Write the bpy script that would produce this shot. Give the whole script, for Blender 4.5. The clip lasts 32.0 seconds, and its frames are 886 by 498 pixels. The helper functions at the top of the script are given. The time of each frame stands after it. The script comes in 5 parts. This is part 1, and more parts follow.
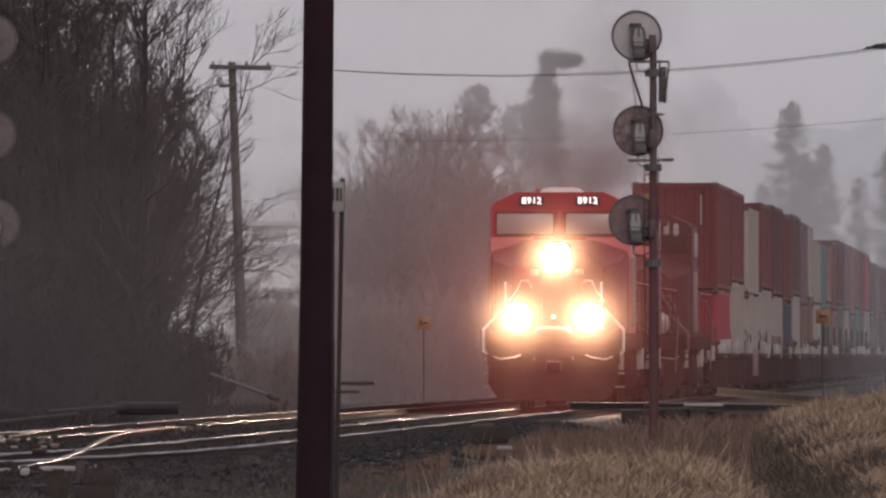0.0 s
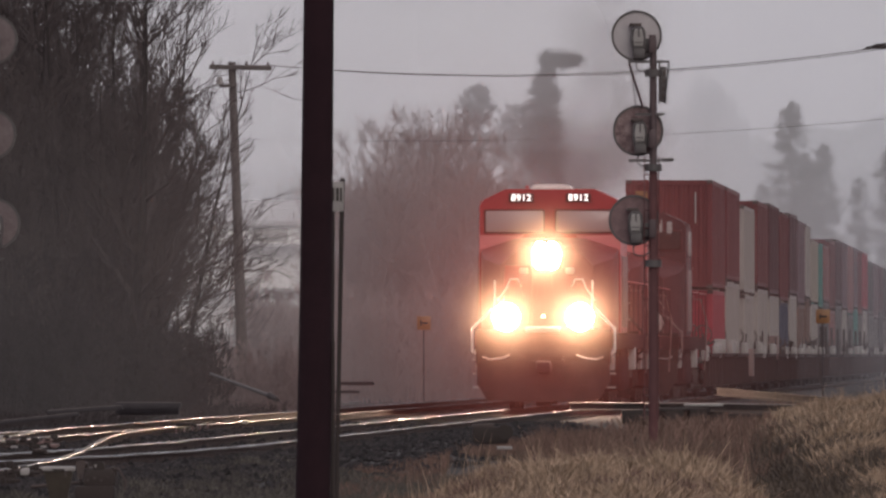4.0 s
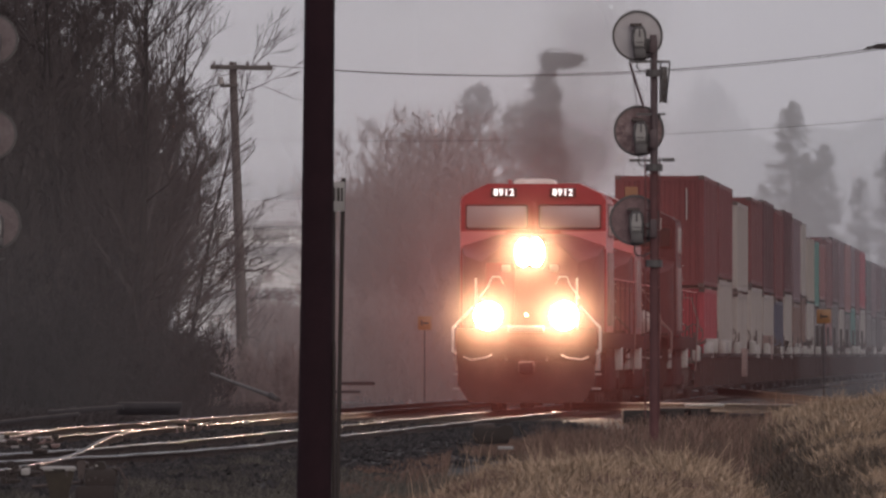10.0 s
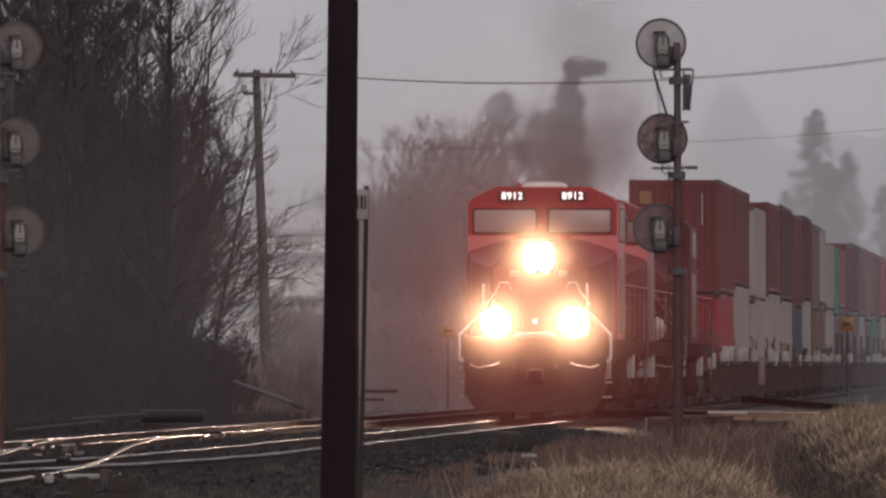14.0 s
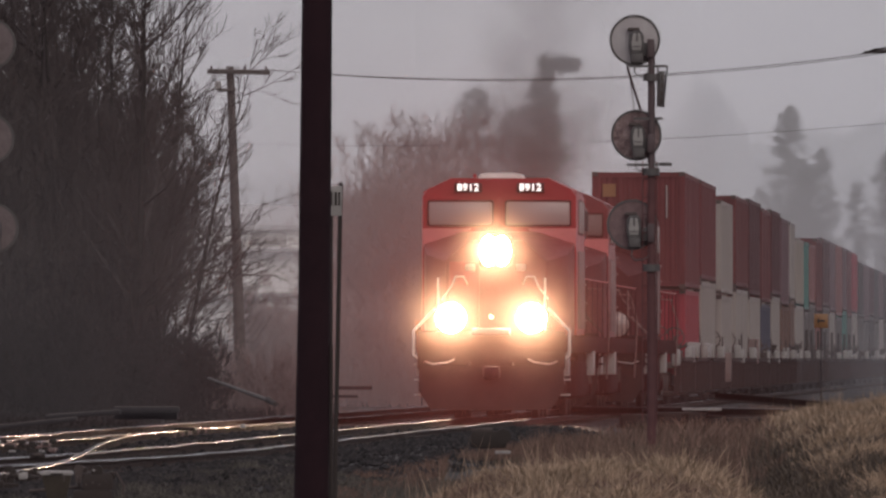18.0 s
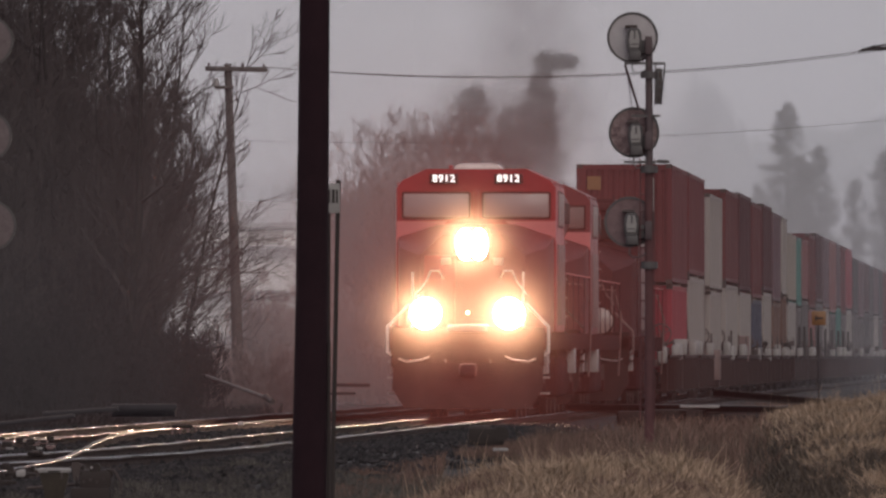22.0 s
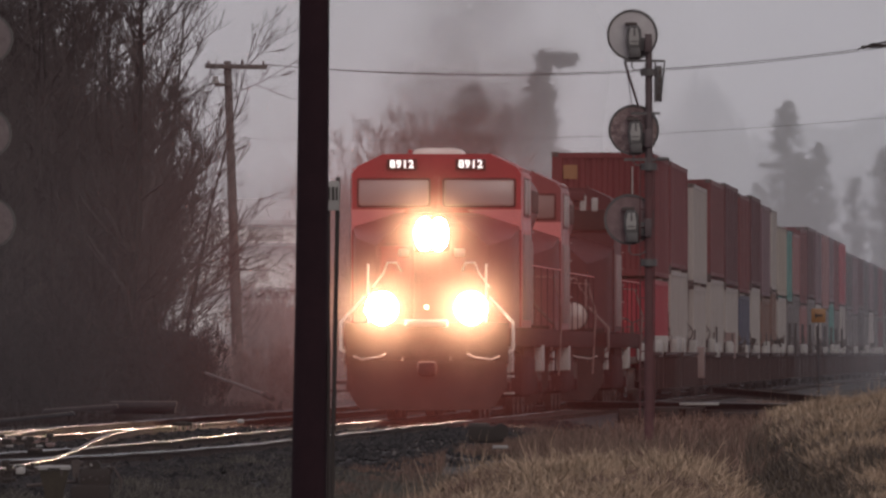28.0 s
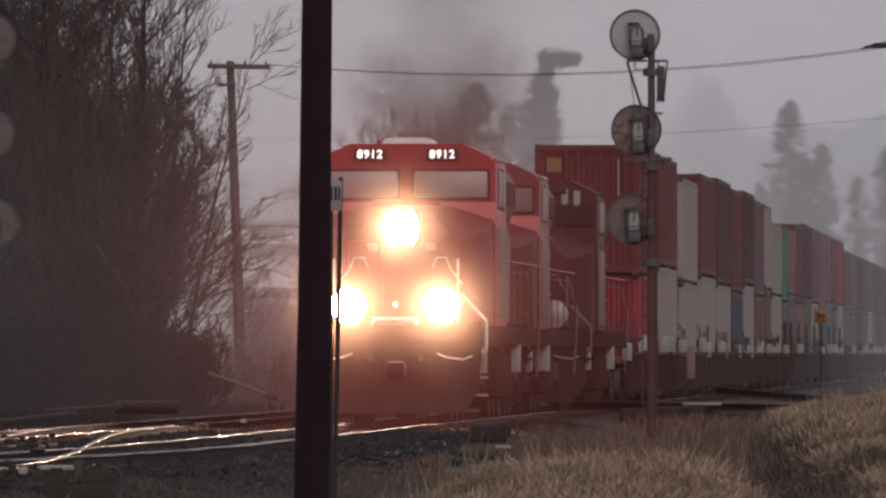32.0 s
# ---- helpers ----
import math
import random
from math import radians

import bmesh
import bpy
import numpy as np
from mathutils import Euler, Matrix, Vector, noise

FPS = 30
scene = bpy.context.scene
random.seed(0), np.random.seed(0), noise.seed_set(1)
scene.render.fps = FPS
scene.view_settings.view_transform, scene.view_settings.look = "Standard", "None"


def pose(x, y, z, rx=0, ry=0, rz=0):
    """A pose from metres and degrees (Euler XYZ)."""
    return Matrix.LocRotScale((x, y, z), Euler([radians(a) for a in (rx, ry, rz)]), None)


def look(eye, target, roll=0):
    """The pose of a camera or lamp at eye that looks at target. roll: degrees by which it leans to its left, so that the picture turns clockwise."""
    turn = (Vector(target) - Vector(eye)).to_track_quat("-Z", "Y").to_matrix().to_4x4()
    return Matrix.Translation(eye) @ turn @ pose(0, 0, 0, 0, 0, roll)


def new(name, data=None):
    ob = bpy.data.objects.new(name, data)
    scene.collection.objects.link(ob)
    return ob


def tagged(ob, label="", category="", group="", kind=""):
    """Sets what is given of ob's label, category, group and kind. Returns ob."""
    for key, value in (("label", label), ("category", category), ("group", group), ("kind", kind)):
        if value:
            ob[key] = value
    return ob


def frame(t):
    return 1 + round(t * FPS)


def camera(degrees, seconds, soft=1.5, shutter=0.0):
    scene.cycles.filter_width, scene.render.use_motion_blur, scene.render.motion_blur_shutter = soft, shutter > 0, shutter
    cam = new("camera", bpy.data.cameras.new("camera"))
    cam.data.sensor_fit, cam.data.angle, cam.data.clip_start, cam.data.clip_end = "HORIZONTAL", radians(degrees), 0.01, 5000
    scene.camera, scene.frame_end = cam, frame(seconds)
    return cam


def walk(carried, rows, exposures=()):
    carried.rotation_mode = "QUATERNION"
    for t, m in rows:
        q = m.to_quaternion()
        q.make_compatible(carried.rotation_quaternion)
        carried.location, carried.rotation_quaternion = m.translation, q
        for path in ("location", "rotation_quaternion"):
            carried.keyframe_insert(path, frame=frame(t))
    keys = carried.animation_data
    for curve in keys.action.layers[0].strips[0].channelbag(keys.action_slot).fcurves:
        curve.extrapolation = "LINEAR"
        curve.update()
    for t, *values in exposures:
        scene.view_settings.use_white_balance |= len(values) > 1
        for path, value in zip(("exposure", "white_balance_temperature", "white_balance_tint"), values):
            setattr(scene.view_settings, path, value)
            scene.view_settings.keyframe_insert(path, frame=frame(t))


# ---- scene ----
LENS = 4.0818
EYE = (0.0, 0.0, 1.15)
# The line of the main track: centre at distance y is TRACK_A + TRACK_S * y.
TRACK_A, TRACK_S = -11.51, 0.05124
TURN = -math.degrees(math.atan(TRACK_S))

cam = camera(LENS, 32.0, soft=2.6)


def aim(turn, tilt):
    return pose(*EYE, tilt, 0, turn)


walk(cam, [(t, aim(turn, tilt)) for t, turn, tilt in (
    (0.0, 0.0, 90.4922), (0.5, 0.0039, 90.4922), (1.0, 0.0039, 90.4922), (1.5, 0.002, 90.4922), (2.0, 0.0, 90.4922),
    (2.5, 0.0, 90.4922), (3.0, 0.0, 90.4911), (3.5, 0.0, 90.4922), (5.5, 0.0, 90.4922), (6.0, 0.0, 90.4922),
    (6.5, -0.0039, 90.4922), (7.0, -0.006, 90.4922), (7.5, -0.0039, 90.4922), (8.0, -0.0039, 90.486), (8.5, -0.003, 90.4881),
    (9.0, -0.0039, 90.4881), (9.5, -0.0081, 90.4881), (10.0, 0.0039, 90.4922), (10.5, -0.0039, 90.4901), (11.0, -0.0159, 90.5159),
    (11.5, -0.0039, 90.536), (12.0, -0.0279, 90.5677), (12.5, -0.0359, 90.5999), (13.0, -0.024, 90.5878), (13.5, 0.0279, 90.5481),
    (13.9, 0.109, 90.53), (14.0, 0.1116, 90.528), (14.5, 0.0318, 90.524), (16.5, 0.0039, 90.5161), (17.0, 0.0079, 90.5161),
    (17.5, 0.0, 90.513), (18.0, -0.0081, 90.5125), (18.5, -0.0159, 90.5041), (19.0, -0.0159, 90.5), (20.0, -0.0159, 90.5),
    (21.0, -0.0201, 90.4981), (22.0, -0.019, 90.5), (23.0, -0.0201, 90.5), (24.0, -0.0199, 90.5), (24.5, -0.0201, 90.5),
    (25.0, -0.0199, 90.5041), (25.5, -0.0201, 90.5081), (27.5, -0.0201, 90.4922), (28.0, -0.0201, 90.4882), (28.5, -0.0201, 90.4942),
    (29.0, -0.0201, 90.5), (30.0, -0.0201, 90.5), (30.5, -0.0201, 90.4961), (31.0, -0.0165, 90.499), (31.5, -0.0201, 90.4922),
    (32.0, -0.0081, 90.4881))],
     exposures=((0, 0.34), (9, 0.26), (14, 0.19), (19, 0.15), (25, 0.1), (32, 0.1)))

# The train's way: seconds, and the distance at which the lead cab's front stands.
ADVANCE = ((0, 275.1), (2, 272.7), (4, 270.0), (6, 267.25), (8, 264.45), (10, 261.4), (12, 258.2), (14, 254.75), (16, 251.1),
           (18, 247.2), (20, 243.1), (22, 238.65), (24, 234.0), (26, 229.05), (28, 223.9), (30, 218.5), (32, 212.95))

# ---- light ----
world = bpy.data.worlds.new("misty_sky")
scene.world = world
scene.cycles.transparent_max_bounces = 40
world.use_nodes = True
wn, wl = world.node_tree.nodes, world.node_tree.links
sky = wn.new("ShaderNodeTexSky")
sky.sky_type, sky.sun_disc = "NISHITA", False
sky.sun_elevation, sky.sun_rotation = radians(32), radians(150)
sky.air_density, sky.dust_density = 2.0, 6.0
scaled = wn.new("ShaderNodeVectorMath")
scaled.operation = "SCALE"
scaled.inputs["Scale"].default_value = 0.09
wl.new(sky.outputs[0], scaled.inputs[0])
cloud = wn.new("ShaderNodeMix")  # a closed layer of mist in front of the clear sky
cloud.data_type = "RGBA"
cloud.inputs[0].default_value = 0.93
cloud.inputs[7].default_value = (0.369, 0.351, 0.376, 1)
wl.new(scaled.outputs[0], cloud.inputs[6])
wl.new(cloud.outputs[2], wn["Background"].inputs[0])
wn["Background"].inputs[1].default_value = 1.46

sun = new("sun", bpy.data.lights.new("sun", "SUN"))
sun.data.energy, sun.data.angle, sun.data.color = 0.55, radians(25), (1.0, 0.95, 0.9)
sun.matrix_world = look((30, -60, 60), (0, 100, 0))


# ---- materials ----
def material(name, colour, second=None, rough=0.7, metal=0.0, size=4.0, bump=0.15, fine=60.0, spread=0.0, local=False, gloss=0.5, islands=0.0, streak=0.0, crisp=0.0):
    """Two tones in soft patches and a fine grain, with relief. size, fine: patches and grains a metre."""
    m = bpy.data.materials.new(name)
    m.use_nodes = True
    n, l = m.node_tree.nodes, m.node_tree.links
    b = n["Principled BSDF"]
    b.inputs["Metallic"].default_value = metal
    b.inputs["Specular IOR Level"].default_value = gloss
    second = second or tuple(c * 0.6 for c in colour)
    if local:
        where = n.new("ShaderNodeTexCoord").outputs["Object"]
    else:
        where = n.new("ShaderNodeNewGeometry").outputs["Position"]
    if streak:  # drawn out along z, as rain runs
        run = n.new("ShaderNodeMapping")
        run.inputs["Scale"].default_value = (1, 1, streak)
        l.new(where, run.inputs["Vector"])
        where = run.outputs[0]
    coarse, grain = n.new("ShaderNodeTexNoise"), n.new("ShaderNodeTexNoise")
    coarse.inputs["Scale"].default_value, coarse.inputs["Detail"].default_value = size, 5
    grain.inputs["Scale"].default_value, grain.inputs["Detail"].default_value = fine, 3
    l.new(where, coarse.inputs["Vector"]), l.new(where, grain.inputs["Vector"])
    both = n.new("ShaderNodeMath")
    both.operation = "MULTIPLY_ADD"
    both.inputs[1].default_value = 0.6
    l.new(grain.outputs[0], both.inputs[0])
    half = n.new("ShaderNodeMath")
    half.operation = "MULTIPLY_ADD"
    half.inputs[1].default_value, half.inputs[2].default_value = 1.1, -0.35
    l.new(coarse.outputs[0], half.inputs[0])
    l.new(half.outputs[0], both.inputs[2])
    mix = n.new("ShaderNodeMix")
    mix.data_type = "RGBA"
    mix.inputs[6].default_value, mix.inputs[7].default_value = (*colour, 1), (*second, 1)
    if crisp:  # sharper borders between the tones
        sharp = n.new("ShaderNodeMapRange")
        sharp.inputs["From Min"].default_value, sharp.inputs["From Max"].default_value = 0.5 - crisp, 0.5 + crisp
        l.new(both.outputs[0], sharp.inputs[0])
        l.new(sharp.outputs[0], mix.inputs[0])
    else:
        l.new(both.outputs[0], mix.inputs[0])
    out = mix.outputs[2]
    if spread:
        info, hue = n.new("ShaderNodeObjectInfo"), n.new("ShaderNodeHueSaturation")
        rng = n.new("ShaderNodeMapRange")
        rng.inputs["To Min"].default_value, rng.inputs["To Max"].default_value = 1 - spread, 1 + spread
        l.new(info.outputs["Random"], rng.inputs[0])
        l.new(rng.outputs[0], hue.inputs["Value"])
        l.new(out, hue.inputs["Color"])
        out = hue.outputs[0]
    if islands:
        info, hue = n.new("ShaderNodeNewGeometry"), n.new("ShaderNodeHueSaturation")
        rng = n.new("ShaderNodeMapRange")
        rng.inputs["To Min"].default_value, rng.inputs["To Max"].default_value = 1 - islands, 1 + islands
        l.new(info.outputs["Random Per Island"], rng.inputs[0])
        l.new(rng.outputs[0], hue.inputs["Value"])
        l.new(out, hue.inputs["Color"])
        out = hue.outputs[0]
    l.new(out, b.inputs["Base Color"])
    rr = n.new("ShaderNodeMapRange")
    rr.inputs["To Min"].default_value, rr.inputs["To Max"].default_value = max(0.03, rough - 0.12), min(1, rough + 0.12)
    l.new(coarse.outputs[0], rr.inputs[0])
    l.new(rr.outputs[0], b.inputs["Roughness"])
    if bump:
        bp = n.new("ShaderNodeBump")
        bp.inputs["Strength"].default_value, bp.inputs["Distance"].default_value = bump, 0.02
        l.new(both.outputs[0], bp.inputs["Height"])
        l.new(bp.outputs[0], b.inputs["Normal"])
    return m


def lamp_material(name, colour, strength):
    m = bpy.data.materials.new(name)
    m.use_nodes = True
    b = m.node_tree.nodes["Principled BSDF"]
    b.inputs["Base Color"].default_value = (*colour, 1)
    b.inputs["Emission Color"].default_value, b.inputs["Emission Strength"].default_value = (*colour, 1), strength
    return m


def mist_material(name, thickness, low, high, size, tone=(0.93, 0.93, 0.96), sides=None):
    """Thin mist: lets most light through and scatters the rest; it thins out between the heights low and high,
    and, where sides gives (from, to), along x from one to the other."""
    m = bpy.data.materials.new(name)
    m.use_nodes = True
    n, l = m.node_tree.nodes, m.node_tree.links
    n.remove(n["Principled BSDF"])
    geo, sep = n.new("ShaderNodeNewGeometry"), n.new("ShaderNodeSeparateXYZ")
    l.new(geo.outputs["Position"], sep.inputs[0])
    fade = n.new("ShaderNodeMapRange")
    fade.interpolation_type = "SMOOTHSTEP"
    fade.inputs["From Min"].default_value, fade.inputs["From Max"].default_value = low, high
    fade.inputs["To Min"].default_value, fade.inputs["To Max"].default_value = 1, 0
    l.new(sep.outputs[2], fade.inputs[0])
    tex = n.new("ShaderNodeTexNoise")
    tex.inputs["Scale"].default_value, tex.inputs["Detail"].default_value = size, 2
    l.new(geo.outputs["Position"], tex.inputs["Vector"])
    amount = n.new("ShaderNodeMapRange")
    amount.inputs["To Min"].default_value, amount.inputs["To Max"].default_value = thickness * 0.6, min(1, thickness * 1.4)
    l.new(tex.outputs[0], amount.inputs[0])
    prod = n.new("ShaderNodeMath")
    prod.operation = "MULTIPLY"
    l.new(fade.outputs[0], prod.inputs[0]), l.new(amount.outputs[0], prod.inputs[1])
    if sides:
        along, both = n.new("ShaderNodeMapRange"), n.new("ShaderNodeMath")
        along.interpolation_type, both.operation = "SMOOTHSTEP", "MULTIPLY"
        along.inputs["From Min"].default_value, along.inputs["From Max"].default_value = sides
        along.inputs["To Min"].default_value, along.inputs["To Max"].default_value = 1, 0
        l.new(sep.outputs[0], along.inputs[0])
        l.new(prod.outputs[0], both.inputs[0]), l.new(along.outputs[0], both.inputs[1])
        prod = both
    clear, front, back = n.new("ShaderNodeBsdfTransparent"), n.new("ShaderNodeBsdfDiffuse"), n.new("ShaderNodeBsdfTranslucent")
    front.inputs[0].default_value = back.inputs[0].default_value = (*tone, 1)
    scatter, mix = n.new("ShaderNodeMixShader"), n.new("ShaderNodeMixShader")
    l.new(front.outputs[0], scatter.inputs[1]), l.new(back.outputs[0], scatter.inputs[2])
    l.new(prod.outputs[0], mix.inputs[0])
    l.new(clear.outputs[0], mix.inputs[1]), l.new(scatter.outputs[0], mix.inputs[2])
    l.new(mix.outputs[0], n["Material Output"].inputs[0])
    return m


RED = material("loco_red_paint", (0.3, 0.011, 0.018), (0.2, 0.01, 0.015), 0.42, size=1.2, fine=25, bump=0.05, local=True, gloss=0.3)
RED_DARK = material("dark_red_paint", (0.11, 0.022, 0.025), (0.06, 0.017, 0.02), 0.5, size=1.5, fine=30, bump=0.08, local=True, gloss=0.2)
RED_PALE = material("faded_red_paint", (0.5, 0.13, 0.13), (0.4, 0.1, 0.1), 0.45, size=2, bump=0.05, local=True)
BLACK = material("black_grime", (0.028, 0.024, 0.023), (0.04, 0.031, 0.028), 0.75, size=3, local=True, gloss=0.15)
# darker copy of the red, putting shade into the second unit's cab
RED_MID = material("mid_red_paint", (0.17, 0.026, 0.03), (0.11, 0.022, 0.025), 0.48, size=1.3, fine=25, bump=0.06, local=True, gloss=0.3)
RED_DEEP = material("deep_red_paint", (0.065, 0.018, 0.021), (0.04, 0.014, 0.016), 0.6, size=1.5, fine=30, bump=0.08, local=True, gloss=0.15)
STEEL_GREY = material("road_grey_steel", (0.085, 0.066, 0.063), (0.05, 0.04, 0.038), 0.75, size=2.5, local=True, gloss=0.2)
WHITE = material("white_paint", (0.75, 0.72, 0.7), (0.5, 0.47, 0.44), 0.5, size=3, bump=0.05, local=True)
GREY_WHITE = material("dirty_light_grey_paint", (0.3, 0.28, 0.275), (0.19, 0.175, 0.17), 0.6, size=2, local=True)
GLASS = material("cab_glass", (0.3, 0.24, 0.23), (0.22, 0.17, 0.165), 0.35, size=1, bump=0.0, local=True)
BRIGHT = lamp_material("burning_headlight", (1.0, 0.66, 0.48), 310.0)
NUMERAL = lamp_material("lit_numerals", (1.0, 0.93, 0.9), 1.15)
SPARK = lamp_material("small_marker_lamp", (1.0, 0.8, 0.55), 6.0)
# sharp light and dark patches paint broken glints on the rail heads
RAIL = material("worn_rail_head_with_glints", (0.14, 0.14, 0.185), (0.03, 0.027, 0.03), 0.19, 1.0, size=0.5, fine=1.6, bump=0.05, crisp=0.09)
RAIL_BRIGHT = material("rail_head_with_bright_glints", (0.26, 0.23, 0.27), (0.04, 0.035, 0.04), 0.17, 1.0, size=0.6, fine=1.6, bump=0.05, crisp=0.12)
TREAD = material("dull_rail_tread", (0.07, 0.066, 0.072), (0.03, 0.025, 0.026), 0.5, 0.6, size=1.0, fine=4, bump=0.05, gloss=0.2)
RUST = material("rusty_rail_side", (0.045, 0.026, 0.02), (0.025, 0.017, 0.015), 0.8, size=5, gloss=0.2)
TIE = material("creosoted_timber", (0.036, 0.029, 0.027), (0.055, 0.043, 0.039), 0.9, size=6, spread=0.3, gloss=0.06)
# red tint puts the lamps' veiling glare into the wood's colour
POLE_WOOD = material("tarred_red_veiled_pole_wood", (0.021, 0.009, 0.012), (0.012, 0.006, 0.008), 0.9, size=5, fine=40, gloss=0.1)
POLE_GREY = material("weathered_pole_wood", (0.105, 0.088, 0.085), (0.06, 0.05, 0.05), 0.85, size=5)
BARK_BRUSH = material("dark_twig_bark", (0.048, 0.041, 0.042), (0.028, 0.024, 0.025), 0.95, size=3, bump=0.2, gloss=0.1)
BARK = material("bare_bark", (0.07, 0.057, 0.056), (0.04, 0.033, 0.033), 0.95, size=3, bump=0.2, gloss=0.15)
# twig tone paled to carry the haze over the far thicket
BARK_WARM = material("hazed_reddish_twig_bark", (0.25, 0.19, 0.187), (0.16, 0.122, 0.12), 0.95, size=3, bump=0.2, gloss=0.15)
BARK_DARK = material("wet_dark_bark", (0.04, 0.034, 0.033), (0.025, 0.021, 0.021), 0.95, size=3, bump=0.2, gloss=0.1)
# needle tone raised to make the firs look hazier
NEEDLES = material("fir_needles", (0.075, 0.069, 0.07), (0.05, 0.047, 0.047), 0.9, size=1.5)
HILLWOOD = material("far_woods", (0.07, 0.075, 0.07), (0.045, 0.05, 0.05), 0.95, size=0.05, fine=0.6)
SIGNAL_GREY = material("galvanised_signal_disc", (0.16, 0.125, 0.13), (0.07, 0.045, 0.048), 0.6, size=7, fine=30, local=True)
SIGNAL_PALE = material("pale_signal_disc", (0.4, 0.37, 0.38), (0.28, 0.25, 0.26), 0.6, size=4, fine=30, local=True)
SIGNAL_DIRTY = material("stained_signal_disc", (0.25, 0.175, 0.175), (0.085, 0.045, 0.048), 0.65, size=8, fine=30, local=True, crisp=0.2)
SIGNAL_DULL = material("dull_reddish_signal_disc", (0.19, 0.115, 0.118), (0.085, 0.045, 0.048), 0.65, size=7, fine=30, local=True)
SIGNAL_DARK = material("signal_black_paint", (0.045, 0.04, 0.042), (0.07, 0.06, 0.06), 0.55, size=6, local=True)
MAST = material("aluminium_mast_paint", (0.08, 0.053, 0.057), (0.05, 0.033, 0.036), 0.6, 0.2, size=5, local=True)
# reddish tone stands for the lamps' glare over the lower mast
MAST_VEILED = material("red_veiled_mast_paint", (0.12, 0.056, 0.057), (0.07, 0.034, 0.036), 0.8, size=5, local=True, gloss=0.1)
YELLOW = material("yellow_sign_sheet", (0.2, 0.085, 0.02), (0.14, 0.06, 0.017), 0.5, size=3, local=True)
SIDING = material("pale_house_siding", (0.75, 0.73, 0.7), (0.62, 0.6, 0.58), 0.7, size=0.8)
ROOFING = material("grey_shingle_roof", (0.45, 0.43, 0.43), (0.34, 0.32, 0.32), 0.85, size=2)
GRASS = material("dry_straw_grass", (0.37, 0.265, 0.185), (0.15, 0.1, 0.072), 0.85, size=1.3, fine=9, bump=0, islands=0.6)
WEED = material("dead_reddish_weed", (0.15, 0.09, 0.068), (0.09, 0.055, 0.046), 0.9, size=1.5, fine=9, bump=0, islands=0.6)
WET_LEAF = material("low_green_brown_weed", (0.082, 0.06, 0.043), (0.046, 0.034, 0.027), 0.85, size=1.5, fine=9, bump=0, islands=0.6)
VERGE = material("grey_winter_grass", (0.09, 0.08, 0.07), (0.036, 0.032, 0.028), 0.9, size=1.6, fine=9, bump=0, islands=0.6)
BALLAST = material("ballast_stone", (0.022, 0.0185, 0.0185), (0.01, 0.0085, 0.009), 0.7, size=2, fine=30, islands=0.8, gloss=0.2)
BEAM = material("grey_weathered_beam", (0.052, 0.048, 0.052), (0.032, 0.029, 0.032), 0.85, size=5, gloss=0.2)
OLIVE = material("olive_drab_paint", (0.055, 0.045, 0.034), (0.03, 0.025, 0.02), 0.75, size=9, fine=40, local=True, gloss=0.2)
CONCRETE = material("weathered_concrete", (0.38, 0.35, 0.32), (0.26, 0.24, 0.22), 0.8, size=5)


def ground_material():
    m = material("wet_gravel_and_earth", (0.02, 0.0165, 0.0165), (0.0095, 0.008, 0.0085), 0.75, size=0.9, fine=14, bump=0.9, gloss=0.15)
    return m


# ---- mesh helpers ----
def box(bm, cx, cy, cz, sx, sy, sz, bevel=0.0, turn=None):
    made = bmesh.ops.create_cube(bm, size=1.0, matrix=Matrix.Translation((cx, cy, cz)) @ (turn or Matrix()) @ Matrix.Diagonal((sx, sy, sz, 1)))
    if bevel:
        edges = list({e for v in made["verts"] for e in v.link_edges})
        bmesh.ops.bevel(bm, geom=edges, offset=bevel, segments=2, affect="EDGES", profile=0.5)
    return bm


def tube(bm, p, q, r, r2=None, sides=8):
    p, q = Vector(p), Vector(q)
    m = Matrix.Translation((p + q) / 2) @ (q - p).to_track_quat("Z", "Y").to_matrix().to_4x4()
    bmesh.ops.create_cone(bm, cap_ends=True, segments=sides, radius1=r, radius2=r if r2 is None else r2, depth=(q - p).length, matrix=m)
    return bm


def bent(bm, points, r, sides=6):
    """One bent bar or wire through the points."""
    points = [Vector(p) for p in points]
    rings = []
    for i, p in enumerate(points):
        d = (points[min(len(points) - 1, i + 1)] - points[max(0, i - 1)]).normalized()
        u = d.cross(Vector((0.31, 0.87, 0.38))).normalized()
        w = d.cross(u)
        rings.append([p + u * (r * math.cos(2 * math.pi * k / sides)) + w * (r * math.sin(2 * math.pi * k / sides)) for k in range(sides)])
    return loft(bm, rings)


def loft(bm, sections, caps=True):
    """Joins rings of equal count, each a list of points."""
    rings = [[bm.verts.new(p) for p in ring] for ring in sections]
    k = len(rings[0])
    for a, b in zip(rings, rings[1:]):
        for i in range(k):
            bm.faces.new((a[i], a[(i + 1) % k], b[(i + 1) % k], b[i]))
    if caps:
        bm.faces.new(rings[0][::-1])
        bm.faces.new(rings[-1])
    bmesh.ops.recalc_face_normals(bm, faces=bm.faces)
    return bm


def prism(bm, profile, y0, y1):
    return loft(bm, [[(x, y, z) for x, z in profile] for y in (y0, y1)])


def smooth(bm, angle=40):
    for f in bm.faces:
        f.smooth = True
    for e in bm.edges:
        if len(e.link_faces) == 2 and e.calc_face_angle(0) > radians(angle):
            e.smooth = False
    return bm


def mesh_of(bm, name, mat):
    me = bpy.data.meshes.new(name)
    bm.to_mesh(me)
    bm.free()
    me.materials.append(mat)
    return me


